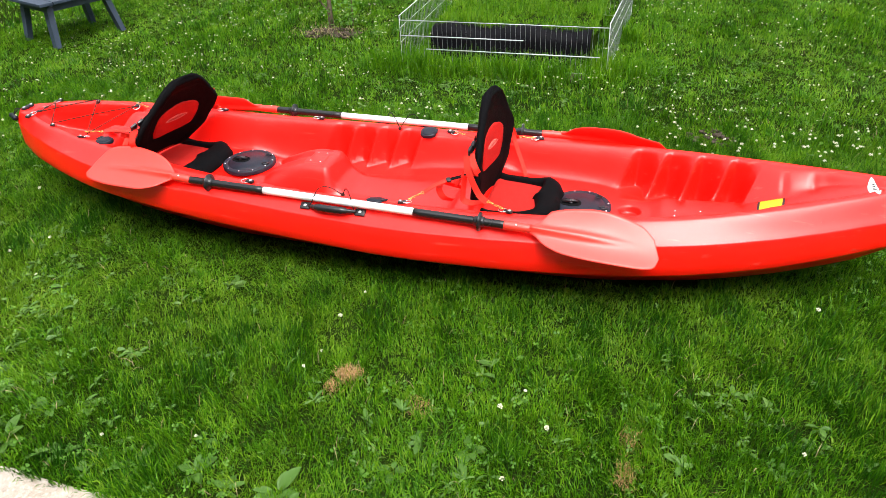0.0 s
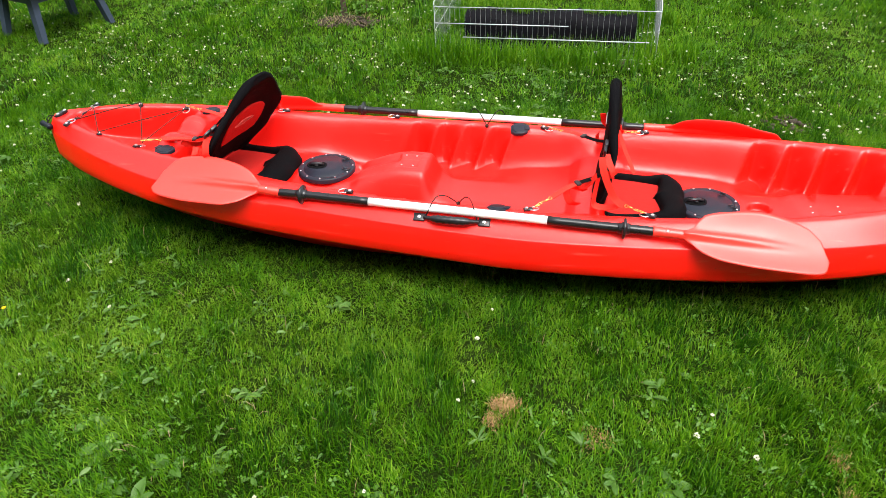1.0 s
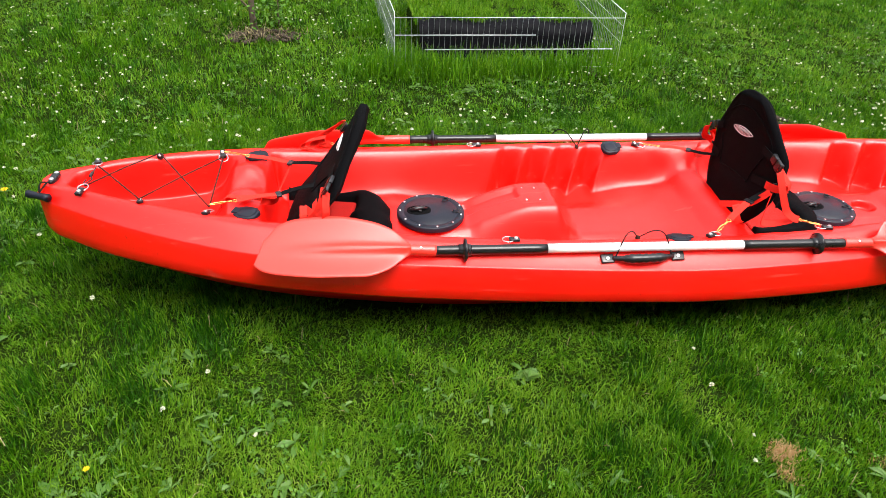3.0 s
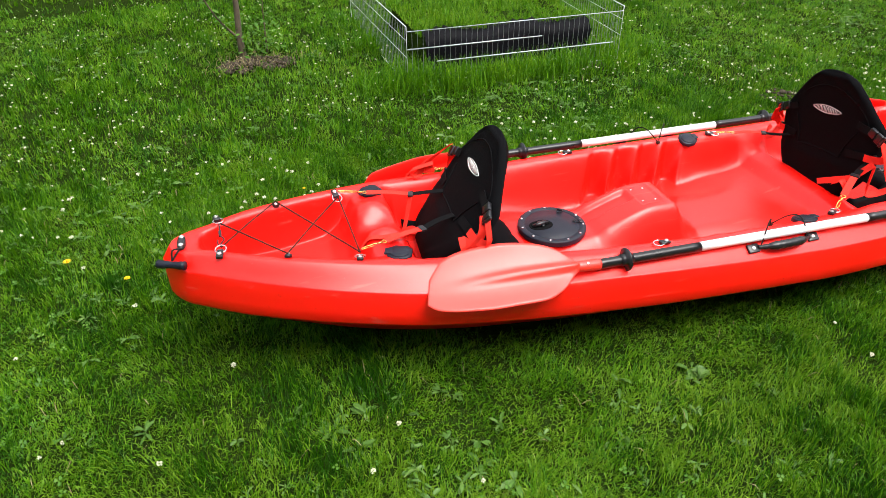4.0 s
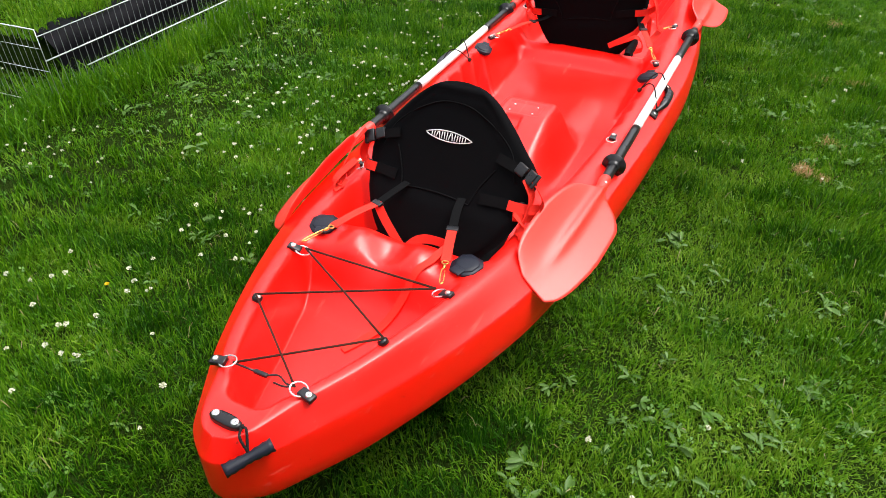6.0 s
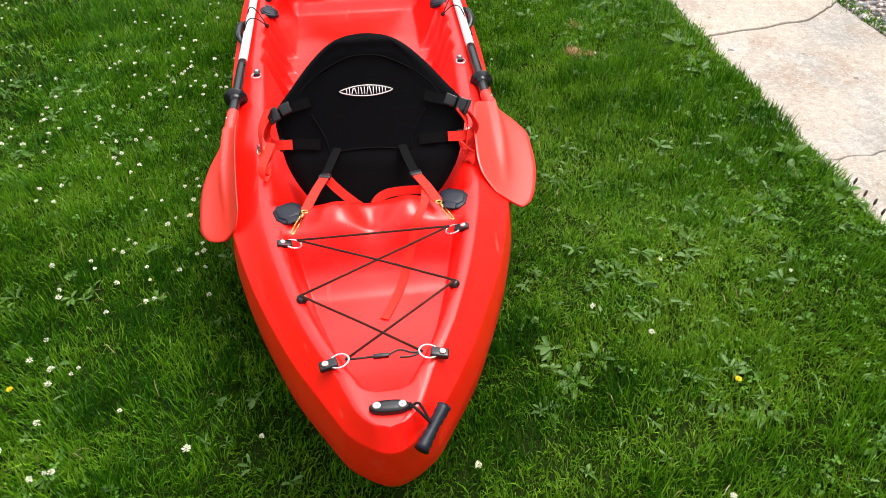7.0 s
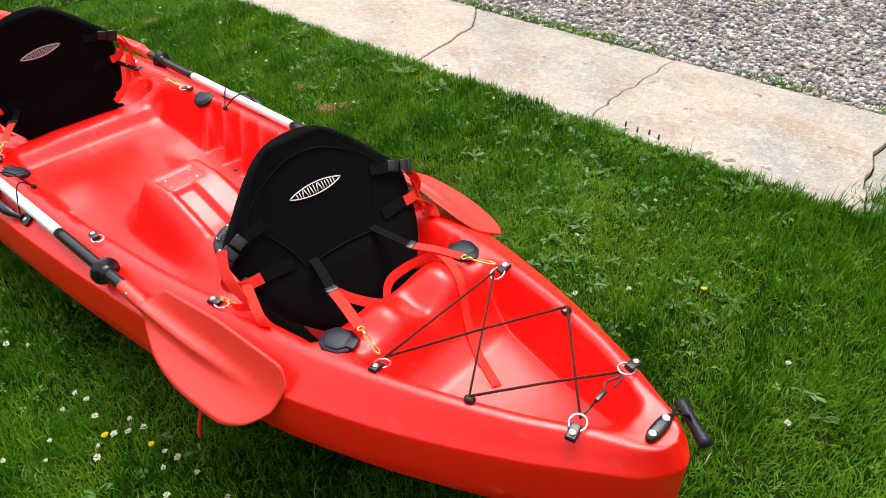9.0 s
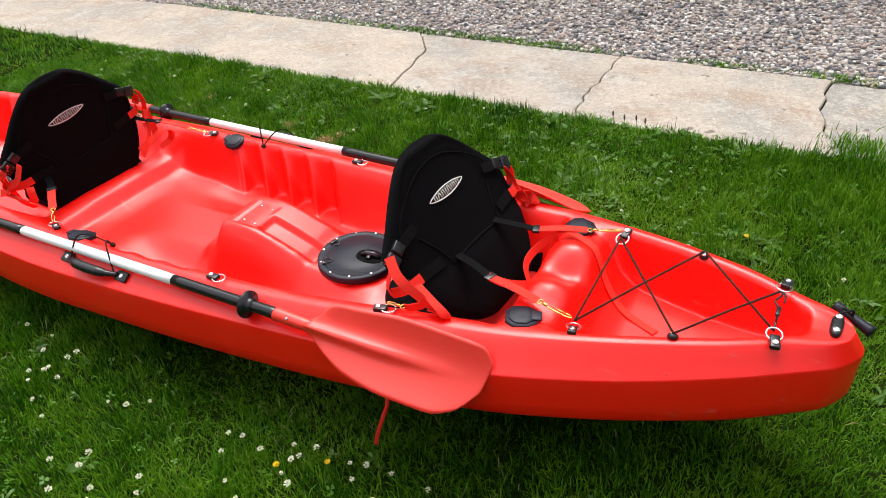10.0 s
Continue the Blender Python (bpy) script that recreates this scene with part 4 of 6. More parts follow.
def seat_point(m, h, y, off):
    """A place on the backrest: h up its height, y across, off in front of its middle sheet; it wraps round and bows a little."""
    return m @ Vector((off + 0.55 * y * y - 0.10 * (h - 0.22) ** 2, y, h))


def build_seat(base, lean, yaw, roll, label, pad_z, pad_x, straps, links, rings, slack, tab_y):
    seat = thing("boat_chair", base, label, "kayak seat", "seats of the kayak")
    m = pose(*base) @ pose(0, 0, 0, 0, 0, yaw) @ pose(0, 0, 0, 0, lean, 0) @ pose(0, 0, 0, roll, 0, 0)
    hs = np.concatenate([np.linspace(0, 0.43, 34), [0.44, 0.45, 0.458, 0.464, 0.469, 0.473, 0.4765]])
    bm = bmesh.new()
    rows = []
    for h in hs:
        f = float(SEAT_OUT(h))
        end = min(1.0, math.sqrt(max(0.02, min(h + 0.004, 0.479 - h) / 0.03)))
        front, back = [], []
        for v in np.linspace(-1, 1, 29):
            e = (1 - abs(v) ** 8) ** 0.5
            y = f * v
            inset = min(f - abs(y), 0.477 - h)
            puff = 0.010 * math.exp(-((inset - 0.020) / 0.011) ** 2) + 0.005 * math.exp(-((inset - 0.050) / 0.010) ** 2) + 0.008 * (1 - sstep(0.14, 0.19, h)) * sstep(0.0, 0.05, h)
            front.append(seat_point(m, h, y, (0.013 + puff) * e * end))
            back.append(seat_point(m, h, y, -(0.011 + puff * 0.9) * e * end))
        rows.append(front + back[::-1])
    grid_faces(bm, rows, closed_v=True, caps=True)
    rest = part("backrest", bm, BLACK_CLOTH, seat, "padded black neoprene backrest")
    # front: red mesh panel with a pale printed lens
    bm = bmesh.new()
    rows = []
    for h in np.linspace(0.02, 0.328, 26):
        f = float(PANEL_OUT(h))
        rows.append([seat_point(m, h, f * v, 0.0165 + 0.003 * (1 - v ** 4)) for v in np.linspace(-1, 1, 15)] + [seat_point(m, h, f * v, 0.008) for v in np.linspace(1, -1, 15)])
    grid_faces(bm, rows, closed_v=True, caps=True)
    part("front_panel", bm, MESH_RED, rest, "red mesh front panel")

    def lens(off, ch, mat, bars, name):
        bm = bmesh.new()
        rows = []
        for u in np.linspace(-1, 1, 25):
            rows.append((u, 0.0130 * (1 - u * u) ** 0.9 + 0.0004))
        pts_t = [seat_point(m, ch + wv, 0.070 * u, off) for u, wv in rows]
        pts_b = [seat_point(m, ch - wv, 0.070 * u, off) for u, wv in rows]
        tube(bm, pts_t + pts_b[::-1][1:-1], 0.0015, 5, closed=True)
        lens_ob = part(name, bm, mat, rest, "white lens-shaped printed emblem")
        for k in range(bars):
            u = -0.72 + 1.44 * k / (bars - 1)
            hgt = 0.0098 * (1 - u * u) ** 0.9
            bm = bmesh.new()
            slant = 0.0045 * (0, 0, 0.3, 0, 0, 1, -1, 0, 0.6, 0, 1, -1, 0, 0)[k % 14]
            tube(bm, [seat_point(m, ch - hgt, 0.070 * u - slant * 0.5, off), seat_point(m, ch + hgt, 0.070 * u + slant * 0.5, off)], 0.0014, 5)
            part("emblem_bar", bm, mat, lens_ob)

    lens(-0.0125, 0.332, WHITE_PRINT, 14, "emblem")
    lens(0.0200, 0.245, PALE_PRINT, 12, "front_emblem")
    # stitched seams on the back
    for pts in ([(0.26, -0.205), (0.32, -0.185), (0.36, -0.150), (0.395, -0.095), (0.418, -0.035), (0.418, 0.035), (0.395, 0.095), (0.36, 0.150), (0.32, 0.185), (0.26, 0.205)],
                [(0.175, -0.105), (0.182, -0.05), (0.184, 0.0), (0.182, 0.05), (0.175, 0.105)],
                [(0.175, -0.105), (0.22, -0.118), (0.28, -0.150)], [(0.175, 0.105), (0.22, 0.118), (0.28, 0.150)]):
        bm = bmesh.new()
        tube(bm, smooth_line([seat_point(m, h, y, -0.0128) for h, y in pts], 6), 0.0022, 5)
        part("seam", bm, BLACK_WEB, rest)
    # buckles at the shoulders, loops at the flanks, webbing from the lower edge
    anchors = []
    for s in (-1, 1):
        bm = bmesh.new()
        q = frame_on(seat_point(m, 0.292, s * 0.228, -0.026), m.to_3x3() @ Vector((0.1, s, -0.45)), m.to_3x3() @ Vector((-1, 0, 0)))
        block(bm, (0.030, 0.030, 0.013), q @ pose(-0.012, 0, 0), 0.003)
        block(bm, (0.024, 0.036, 0.011), q @ pose(0.020, 0, 0.001), 0.003)
        block(bm, (0.010, 0.040, 0.008), q @ pose(0.036, 0, 0), 0.002)
        part("buckle", bm, BLACK_PLASTIC, seat, "black side-release buckle")
        bm = bmesh.new()
        ribbon(bm, smooth_line([seat_point(m, 0.312, s * 0.150, -0.020), seat_point(m, 0.303, s * 0.185, -0.023), seat_point(m, 0.294, s * 0.218, -0.024)], 4), m.to_3x3() @ Vector((0, 0.3, 1)), 0.026, 0.002)
        part("buckle_tab", bm, BLACK_WEB, seat, "", False)
        bm = bmesh.new()
        ribbon(bm, smooth_line([seat_point(m, 0.200, s * 0.130, -0.015), seat_point(m, 0.204, s * 0.185, -0.017), seat_point(m, 0.204, s * 0.236, -0.015)], 4), m.to_3x3() @ Vector((0, 0, 1)), 0.028, 0.002)
        part("flank_tab", bm, BLACK_WEB, seat, "", False)
        # red webbing threads the flank slider and runs up to the shoulder buckle
        bm = bmesh.new()
        ribbon(bm, smooth_line([seat_point(m, 0.204, s * 0.206, -0.021), seat_point(m, 0.204, s * 0.232, -0.022), seat_point(m, 0.206, s * 0.256, -0.016), seat_point(m, 0.214, s * 0.274, 0.004)], 4), m.to_3x3() @ Vector((0, 0, 1)), 0.026, 0.002)
        part("strap", bm, WEB_RED, seat, "red webbing strap", False)
        bm = bmesh.new()
        ribbon(bm, smooth_line([seat_point(m, 0.276, s * 0.250, -0.026), seat_point(m, 0.256, s * 0.270, -0.020), seat_point(m, 0.232, s * 0.282, -0.006), seat_point(m, 0.212, s * 0.274, 0.006)], 5), m.to_3x3() @ Vector((0.6, -0.5 * s, 0.3)), 0.024, 0.002)
        part("strap", bm, WEB_RED, seat, "red webbing strap", False)
        bm = bmesh.new()
        block(bm, (0.012, 0.034, 0.008), frame_on(seat_point(m, 0.204, s * 0.238, -0.014), m.to_3x3() @ Vector((0.2, s, 0)), m.to_3x3() @ Vector((-1, 0, 0))), 0.002)
        part("slider", bm, BLACK_PLASTIC, seat)
        ring = Vector(rings[0 if s > 0 else 1])
        p0 = seat_point(m, 0.188, s * tab_y[0 if s > 0 else 1], -0.015)
        lift = m.to_3x3() @ Vector((-0.030, 0, -0.012))
        p1 = Vector(slack[0 if s > 0 else 1]) if slack else p0.lerp(ring, 0.31) + lift * 0.6 + Vector((0, 0, 0.012))
        bm = bmesh.new()
        ribbon(bm, smooth_line([p0, p0.lerp(p1, 0.4) + lift * 0.25, p1], 5), (p1 - p0).cross(Vector((0, 0, 1))), 0.022, 0.002)
        part("back_tab", bm, BLACK_WEB, seat, "", False)
        bm = bmesh.new()
        block(bm, (0.018, 0.030, 0.008), frame_on(p1, ring - p0, Vector((0, 0, 1))), 0.002)
        part("slider", bm, BLACK_PLASTIC, seat)
        end = p1.lerp(ring, 0.62)
        end.z = max(end.z, float(deck_z(end.x, end.y)) + 0.014)
        bm = bmesh.new()
        ribbon(bm, smooth_line([p1, p1.lerp(end, 0.5) + Vector((0, 0, 0.004)), end], 5), (ring - p1).cross(Vector((0, 0, 1))), 0.024)
        part("strap", bm, WEB_RED, seat, "red webbing strap", False)
        brass_clip(seat, end, ring)
        anchors.append(p1)
    # a slack loop of webbing hangs between the two sliders
    if slack:
        for line, side in (([anchors[1], (-1.126, 0.082, 0.320), (-1.145, 0.046, 0.291), (-1.164, 0.012, 0.272), (-1.176, -0.014, 0.266)], (0.5, -0.35, 0.75)),
                           ([(-1.176, 0.010, 0.262), (-1.152, -0.014, 0.292), (-1.143, -0.040, 0.305), (-1.146, -0.075, 0.312), (-1.162, -0.110, 0.324), (-1.190, -0.134, 0.343)], (0.4, 0.2, 0.8))):
            bm = bmesh.new()
            ribbon(bm, smooth_line([Vector(p) for p in line], 6), side, 0.023)
            part("strap", bm, WEB_RED, seat, "red webbing strap", False)
    # the seat pad: a red mesh slab inside a padded black frame that is open towards the backrest
    x0, x1 = pad_x
    half, tip = 0.182, x1 - x0

    def edge(u):
        """Half the pad's breadth at u of its length."""
        return half * (1 - 0.10 * u) * math.sqrt(max(0.0, 1 - max(0.0, (u - 0.66) / 0.34) ** 2.4)) if u < 1 else 0.0

    def floor_at(x, y, lift):
        return Vector((x, y, max(pad_z, float(deck_z(x, y)) + 0.003) + lift))

    bm = bmesh.new()
    rows = []
    for u in np.linspace(0.0, 0.93, 20):
        f = edge(u) - 0.012
        x = x0 + tip * u
        rows.append([floor_at(x, base[1] + f * v, 0.012 * (1 - v ** 6) + 0.002) for v in np.linspace(-1, 1, 15)] + [floor_at(x, base[1] + f * v, -0.001) for v in np.linspace(1, -1, 15)])
    grid_faces(bm, rows, closed_v=True, caps=True)
    part("pad_panel", bm, MESH_RED, seat, "red mesh middle of the cushion")
    # the frame's outer line runs up one side, round the front and back; its inner line keeps a broad front with a blunt notch
    outer, inner = [], []
    us = list(np.linspace(0.0, 0.66, 12)) + list(0.66 + 0.34 * np.sin(np.linspace(0.10, 1.0, 12) * math.pi / 2))
    for s in (1, -1):
        for u in us if s > 0 else us[::-1]:
            y = s * edge(u)
            dent = 0.016 * math.exp(-(y / 0.05) ** 2) * float(sstep(0.9, 1.0, u))
            outer.append((x0 + tip * u - dent, y))
            k = min(u / 0.72, 1.0)
            inner.append((x0 + tip * min(u, 0.60 - 0.05 * math.cos(y / half * 3.0)), s * max(abs(y) - 0.034 - 0.034 * k * k, 0.0)))
    bm = bmesh.new()
    rows = []
    for (ox, oy), (ix, iy) in zip(outer, inner):
        top, low = [], []
        for v in np.linspace(0, 1, 9):
            x, y = ox + (ix - ox) * v, oy + (iy - oy) * v + base[1]
            top.append(floor_at(x, y, 0.004 + (0.024 + 0.022 * float(sstep(0.45, 0.8, (ox - x0) / tip))) * (1 - abs(2 * v - 1) ** 3) ** 0.6))
            low.append(floor_at(x, y, -0.001))
        rows.append(top + low[::-1])
    grid_faces(bm, rows, closed_v=True, caps=True)
    part("seat_pad", bm, BLACK_CLOTH, seat, "padded black seat cushion frame with a notched front")
    for pts, side, width in straps:
        bm = bmesh.new()
        ribbon(bm, smooth_line(pts, 7), side, width)
        part("strap", bm, WEB_RED, seat, "red webbing strap", False)
    for a, b in links:
        brass_clip(seat, a, b)
    return seat


def aft_straps():
    st = []
    # the loose tail on the well floor
    line = [(-1.190, -0.136, 0.350), (-1.225, -0.132, 0.358)] + [(x, y, float(deck_z(x, y)) + lift) for x, y, lift in ((-1.265, -0.122, 0.008), (-1.305, -0.102, 0.010), (-1.345, -0.078, 0.010), (-1.39, -0.054, 0.004), (-1.44, -0.030, 0.003), (-1.491, -0.005, 0.003))]
    st.append((line, (0.25, 1, 0), 0.020))
    for s in (-1, 1):
        dx = 0.032 * s
        # from the shoulder buckle down to the cockpit's side
        st.append(([(-0.952 + dx, s * 0.246, 0.446), (-0.975 + dx * 0.6, s * 0.268, 0.410), (-1.010, s * 0.268, 0.372), (-1.035, s * 0.262, 0.345), (-1.060, s * 0.256, 0.334)], (1, 0.2 * s, 0.3), 0.024))
        # from the flank slider to the clip on the rim
        st.append(([(-1.020 + dx, s * 0.242, 0.376), (-1.012, s * 0.262, 0.352), (-0.990, s * 0.276, 0.342), (-0.972, s * 0.280, 0.340)], (0.3, 0.3, 1), 0.024))
        st.append(([(-1.020 + dx, s * 0.244, 0.384), (-1.055, s * 0.268, 0.358), (-1.075, s * 0.268, 0.334), (-1.055, s * 0.262, 0.3355), (-1.025, s * 0.262, 0.338)], (0.7, 0.5, 0.3), 0.022))
    return st


def fore_straps():
    st = []
    st.append(([(0.455, -0.150, 0.262), (0.420, -0.195, 0.296), (0.395, -0.228, 0.318), (0.388, -0.255, 0.304), (0.405, -0.255, 0.268), (0.435, -0.225, 0.245)], (0.9, 0.3, 0.1), 0.024))
    # the loose tail hanging from the shoulder down the cockpit wall
    tail = [(0.530, 0.272, 0.402), (0.548, 0.290, 0.366), (0.562, 0.286, 0.332), (0.582, 0.268, 0.285), (0.606, 0.246, 0.235), (0.630, 0.218, 0.195), (0.648, 0.190, 0.165)]
    st.append(([(x, y, max(z, float(deck_z(x, y)) + 0.004)) for x, y, z in tail], (1, 0.5, -0.3), 0.020))
    for s in (-1, 1):
        dz = -0.028 * s
        st.append(([(0.500, s * 0.250, 0.425 + dz), (0.512, s * 0.272, 0.375 + dz), (0.548, s * 0.282, 0.325), (0.575, s * 0.296, 0.302), (0.592, s * 0.300, 0.298)], (1, 0, 0.2), 0.024))
        st.append(([(0.494, s * 0.254, 0.345 + dz), (0.486, s * 0.260, 0.300), (0.490, s * 0.262, 0.268), (0.53, s * 0.270, 0.266), (0.575, s * 0.290, 0.290)], (0.4, 0.5, 0.4), 0.024))
        if s > 0:
            continue
        st.append(([(0.488, s * 0.250, 0.352 + dz), (0.455, s * 0.215, 0.318), (0.425, s * 0.170, 0.290), (0.405, s * 0.120, 0.262)], (0.2, 0.2, 1), 0.022))
    return st


build_seat((-1.112, -0.004, 0.206), 34.5, -8.5, -3, "black padded kayak seat folded forward in the aft cockpit", 0.170, (-1.13, -0.755), aft_straps(),
           [((-0.972, 0.280, 0.340), (-0.925, 0.279, 0.336)), ((-0.972, -0.280, 0.340), (-0.925, -0.279, 0.336))],
           [(-1.338, 0.182, 0.364), (-1.338, -0.182, 0.364)], ((-1.110, 0.110, 0.351), (-1.136, -0.117, 0.355)), (0.085, 0.085))
build_seat((0.500, -0.014, 0.145), 3.5, -3.5, -8, "black padded kayak seat standing upright in the forward cockpit", 0.155, (0.535, 0.850), fore_straps(),
           [((0.592, 0.300, 0.298), (0.656, 0.325, 0.290)), ((0.592, -0.300, 0.298), (0.656, -0.325, 0.290))],
           [(0.288, 0.328, 0.284), (0.288, -0.330, 0.286)], None, (0.165, 0.222))

# a loose red strap end hanging into the grass under the aft paddle blade
tail = bmesh.new()
ribbon(tail, smooth_line([(-0.975, 0.398, 0.215), (-0.985, 0.415, 0.160), (-0.972, 0.425, 0.110), (-0.955, 0.436, 0.050), (-0.948, 0.440, 0.012)], 6), (1, 0.3, 0), 0.010)
tagged(link_mesh("strap_end", tail, WEB_RED), "loose red strap end hanging down to the grass", "strap")


# ---- the concrete path and the gravel ----
def jagged(p, q, n, amount, rng):
    out = []
    for k in range(n + 1):
        t = k / n
        j = 0 if k in (0, n) else amount
        out.append((p[0] + (q[0] - p[0]) * t + rng.uniform(-j, j), p[1] + (q[1] - p[1]) * t + rng.uniform(-j, j) * 0.4))
    return out


def build_path():
    rng = random.Random(4)
    path = thing("path", (0, -2.0, SLAB_TOP), "pale weathered concrete slab path beside the lawn", "path", kind="structure")
    joints = []
    for near, far, via, rough in (((-9.0, PATH_NEAR), (-9.0, PATH_FAR), None, 0), ((-6.2, PATH_NEAR), (-6.1, PATH_FAR), None, 0.02), ((-3.9, PATH_NEAR), (-3.8, PATH_FAR), None, 0.02),
                                  ((-1.83, PATH_NEAR), (-1.765, PATH_FAR), (-1.735, -2.08), 0.011), ((-0.718, PATH_NEAR), (-0.705, PATH_FAR), (-0.695, -1.90), 0.012),
                                  ((0.308, PATH_NEAR), (0.600, PATH_FAR), (0.420, -2.19), 0.009), ((2.65, PATH_NEAR), (2.92, PATH_FAR), (2.74, -2.0), 0.009), ((5.2, PATH_NEAR), (5.25, PATH_FAR), None, 0.01), ((9.0, PATH_NEAR), (9.0, PATH_FAR), None, 0)):
        pts = jagged(near, via, 9, rough, rng) + jagged(via, far, 8, rough, rng)[1:] if via else jagged(near, far, 17, rough, rng)
        joints.append(pts)
    for k in range(len(joints) - 1):
        a, b = joints[k], joints[k + 1]
        gap = 0.0034
        left = [(x + gap, y) for x, y in a]
        right = [(x - gap, y) for x, y in b]
        length = right[0][0] - left[0][0]
        n = max(3, int(length / 0.16))
        near = jagged(left[0], right[0], n * 2, 0.014, rng)
        far = jagged(left[-1], right[-1], n * 2, 0.010, rng)
        ring = near + right[1:-1] + far[::-1] + left[-2:0:-1]
        top = SLAB_TOP + (0.004 if k % 2 else 0) - (0.010 if k == 2 else 0)
        bm = bmesh.new()
        loops = []
        for inset, z in ((0.0, top - 0.10), (0.0, top - 0.005), (0.004, top)):
            loop = []
            for i, (x, y) in enumerate(ring):
                px, py = ring[i - 1]
                qx, qy = ring[(i + 1) % len(ring)]
                d = Vector((qx - px, qy - py)).normalized()
                loop.append(bm.verts.new((x + d.y * inset, y - d.x * inset, z)))
            loops.append(loop)
        for lo, hi in zip(loops, loops[1:]):
            for i in range(len(lo)):
                j = (i + 1) % len(lo)
                bm.faces.new((lo[i], lo[j], hi[j], hi[i]))
        bm.faces.new(loops[-1])
        part("slab", bm, CONCRETE if k != 2 else CONCRETE_GREY, path, smooth=False)


build_path()


def poly_mesh(name, verts, loops, sizes, material, label, category):
    me = bpy.data.meshes.new(name)
    me.vertices.add(len(verts))
    me.vertices.foreach_set("co", np.ascontiguousarray(verts, np.float32).ravel())
    me.loops.add(len(loops))
    me.loops.foreach_set("vertex_index", np.ascontiguousarray(loops, np.int32))
    starts = np.concatenate([[0], np.cumsum(sizes)[:-1]])
    me.polygons.add(len(sizes))
    me.polygons.foreach_set("loop_start", np.ascontiguousarray(starts, np.int32))
    me.polygons.foreach_set("loop_total", np.ascontiguousarray(sizes, np.int32))
    me.polygons.foreach_set("use_smooth", np.ones(len(sizes), bool))
    me.update(calc_edges=True)
    me.materials.append(material)
    return tagged(new(name, me), label, category, kind="stuff")


def ball_template(sub):
    bm = bmesh.new()
    bmesh.ops.create_icosphere(bm, subdivisions=sub, radius=1.0)
    v = np.array([p.co for p in bm.verts])
    f = np.array([[p.index for p in q.verts] for q in bm.faces])
    bm.free()
    return v, f


def scatter_balls(name, centres, scales, rng, material, label, category, rough=0.25, sub=1, bury=False):
    v, f = ball_template(sub)
    if bury:
        f = f[v[f][:, :, 2].min(1) > -0.6]
    n = len(centres)
    ang = rng.uniform(0, 2 * np.pi, n)
    bump = 1 + rng.uniform(-rough, rough, (n, len(v)))
    p = v[None] * bump[..., None] * scales[:, None, :]
    c, s = np.cos(ang)[:, None], np.sin(ang)[:, None]
    q = np.stack([p[..., 0] * c - p[..., 1] * s, p[..., 0] * s + p[..., 1] * c, p[..., 2]], -1) + centres[:, None]
    loops = (f[None] + (np.arange(n) * len(v))[:, None, None]).reshape(-1)
    return poly_mesh(name, q.reshape(-1, 3), loops, np.full(n * len(f), 3), material, label, category)


def build_gravel():
    rng = np.random.default_rng(11)
    bm = bmesh.new()
    xs, ys = np.arange(-9, 9.01, 0.3), np.arange(-9.0, PATH_FAR + 0.01, 0.3)
    ys = np.append(ys[ys < PATH_FAR - 0.05], PATH_FAR)
    grid_faces(bm, [[(x, y, -0.054 + 0.004 * math.sin(3 * x) * math.cos(4 * y)) for y in ys] for x in xs])
    tagged(link_mesh("gravel_bed", bm, GRIT), "grey-brown grit under the gravel drive", "gravel", kind="structure")
    n = 36000
    x = rng.uniform(-3.2, 5.2, n)
    y = PATH_FAR - 0.01 - 3.2 * rng.uniform(0, 1, n) ** 1.3
    r = rng.uniform(0.007, 0.0160, n)
    sc = np.stack([r * rng.uniform(0.9, 1.5, n), r * rng.uniform(0.75, 1.1, n), r * rng.uniform(0.5, 0.8, n)], 1)
    z = -0.054 + rng.uniform(0.0, 0.016, n)
    scatter_balls("gravel", np.stack([x, y, z], 1), sc, rng, PEBBLE, "mixed grey, brown and white gravel of a drive", "gravel", 0.18, bury=True)


build_gravel()


# ---- wire pen with a plastic-lined bed ----
PEN_X0, PEN_X1, PEN_Y0, PEN_Y1, PEN_TOP = -0.600, 0.830, 2.015, 3.44, 0.318


def wire_panel(parent, p, q, z0, z1, spacing=0.034, rails=()):
    """One welded panel between two corners: a bent frame, rails, upright wires."""
    a, b = Vector((*p, 0)), Vector((*q, 0))
    up = Vector((0, 0, 1))
    bm = bmesh.new()
    tube(bm, [a + up * z0, a + up * z1, b + up * z1, b + up * z0], 0.0026, 6, closed=True)
    panel = part("panel_frame", bm, ZINC, parent, "galvanised wire panel frame")
    for t0, t1, z, r in rails:
        bm = bmesh.new()
        tube(bm, [a.lerp(b, t0) + up * z, a.lerp(b, t1) + up * z], r, 6)
        part("rail", bm, ZINC, panel)
    n = int((b - a).length / spacing)
    for k in range(1, n):
        bm = bmesh.new()
        c = a.lerp(b, k / n)
        tube(bm, [c + up * (z0 + 0.01), c + up * z1], 0.0011, 4, caps=False)
        part("wire", bm, THIN_WIRE, panel)


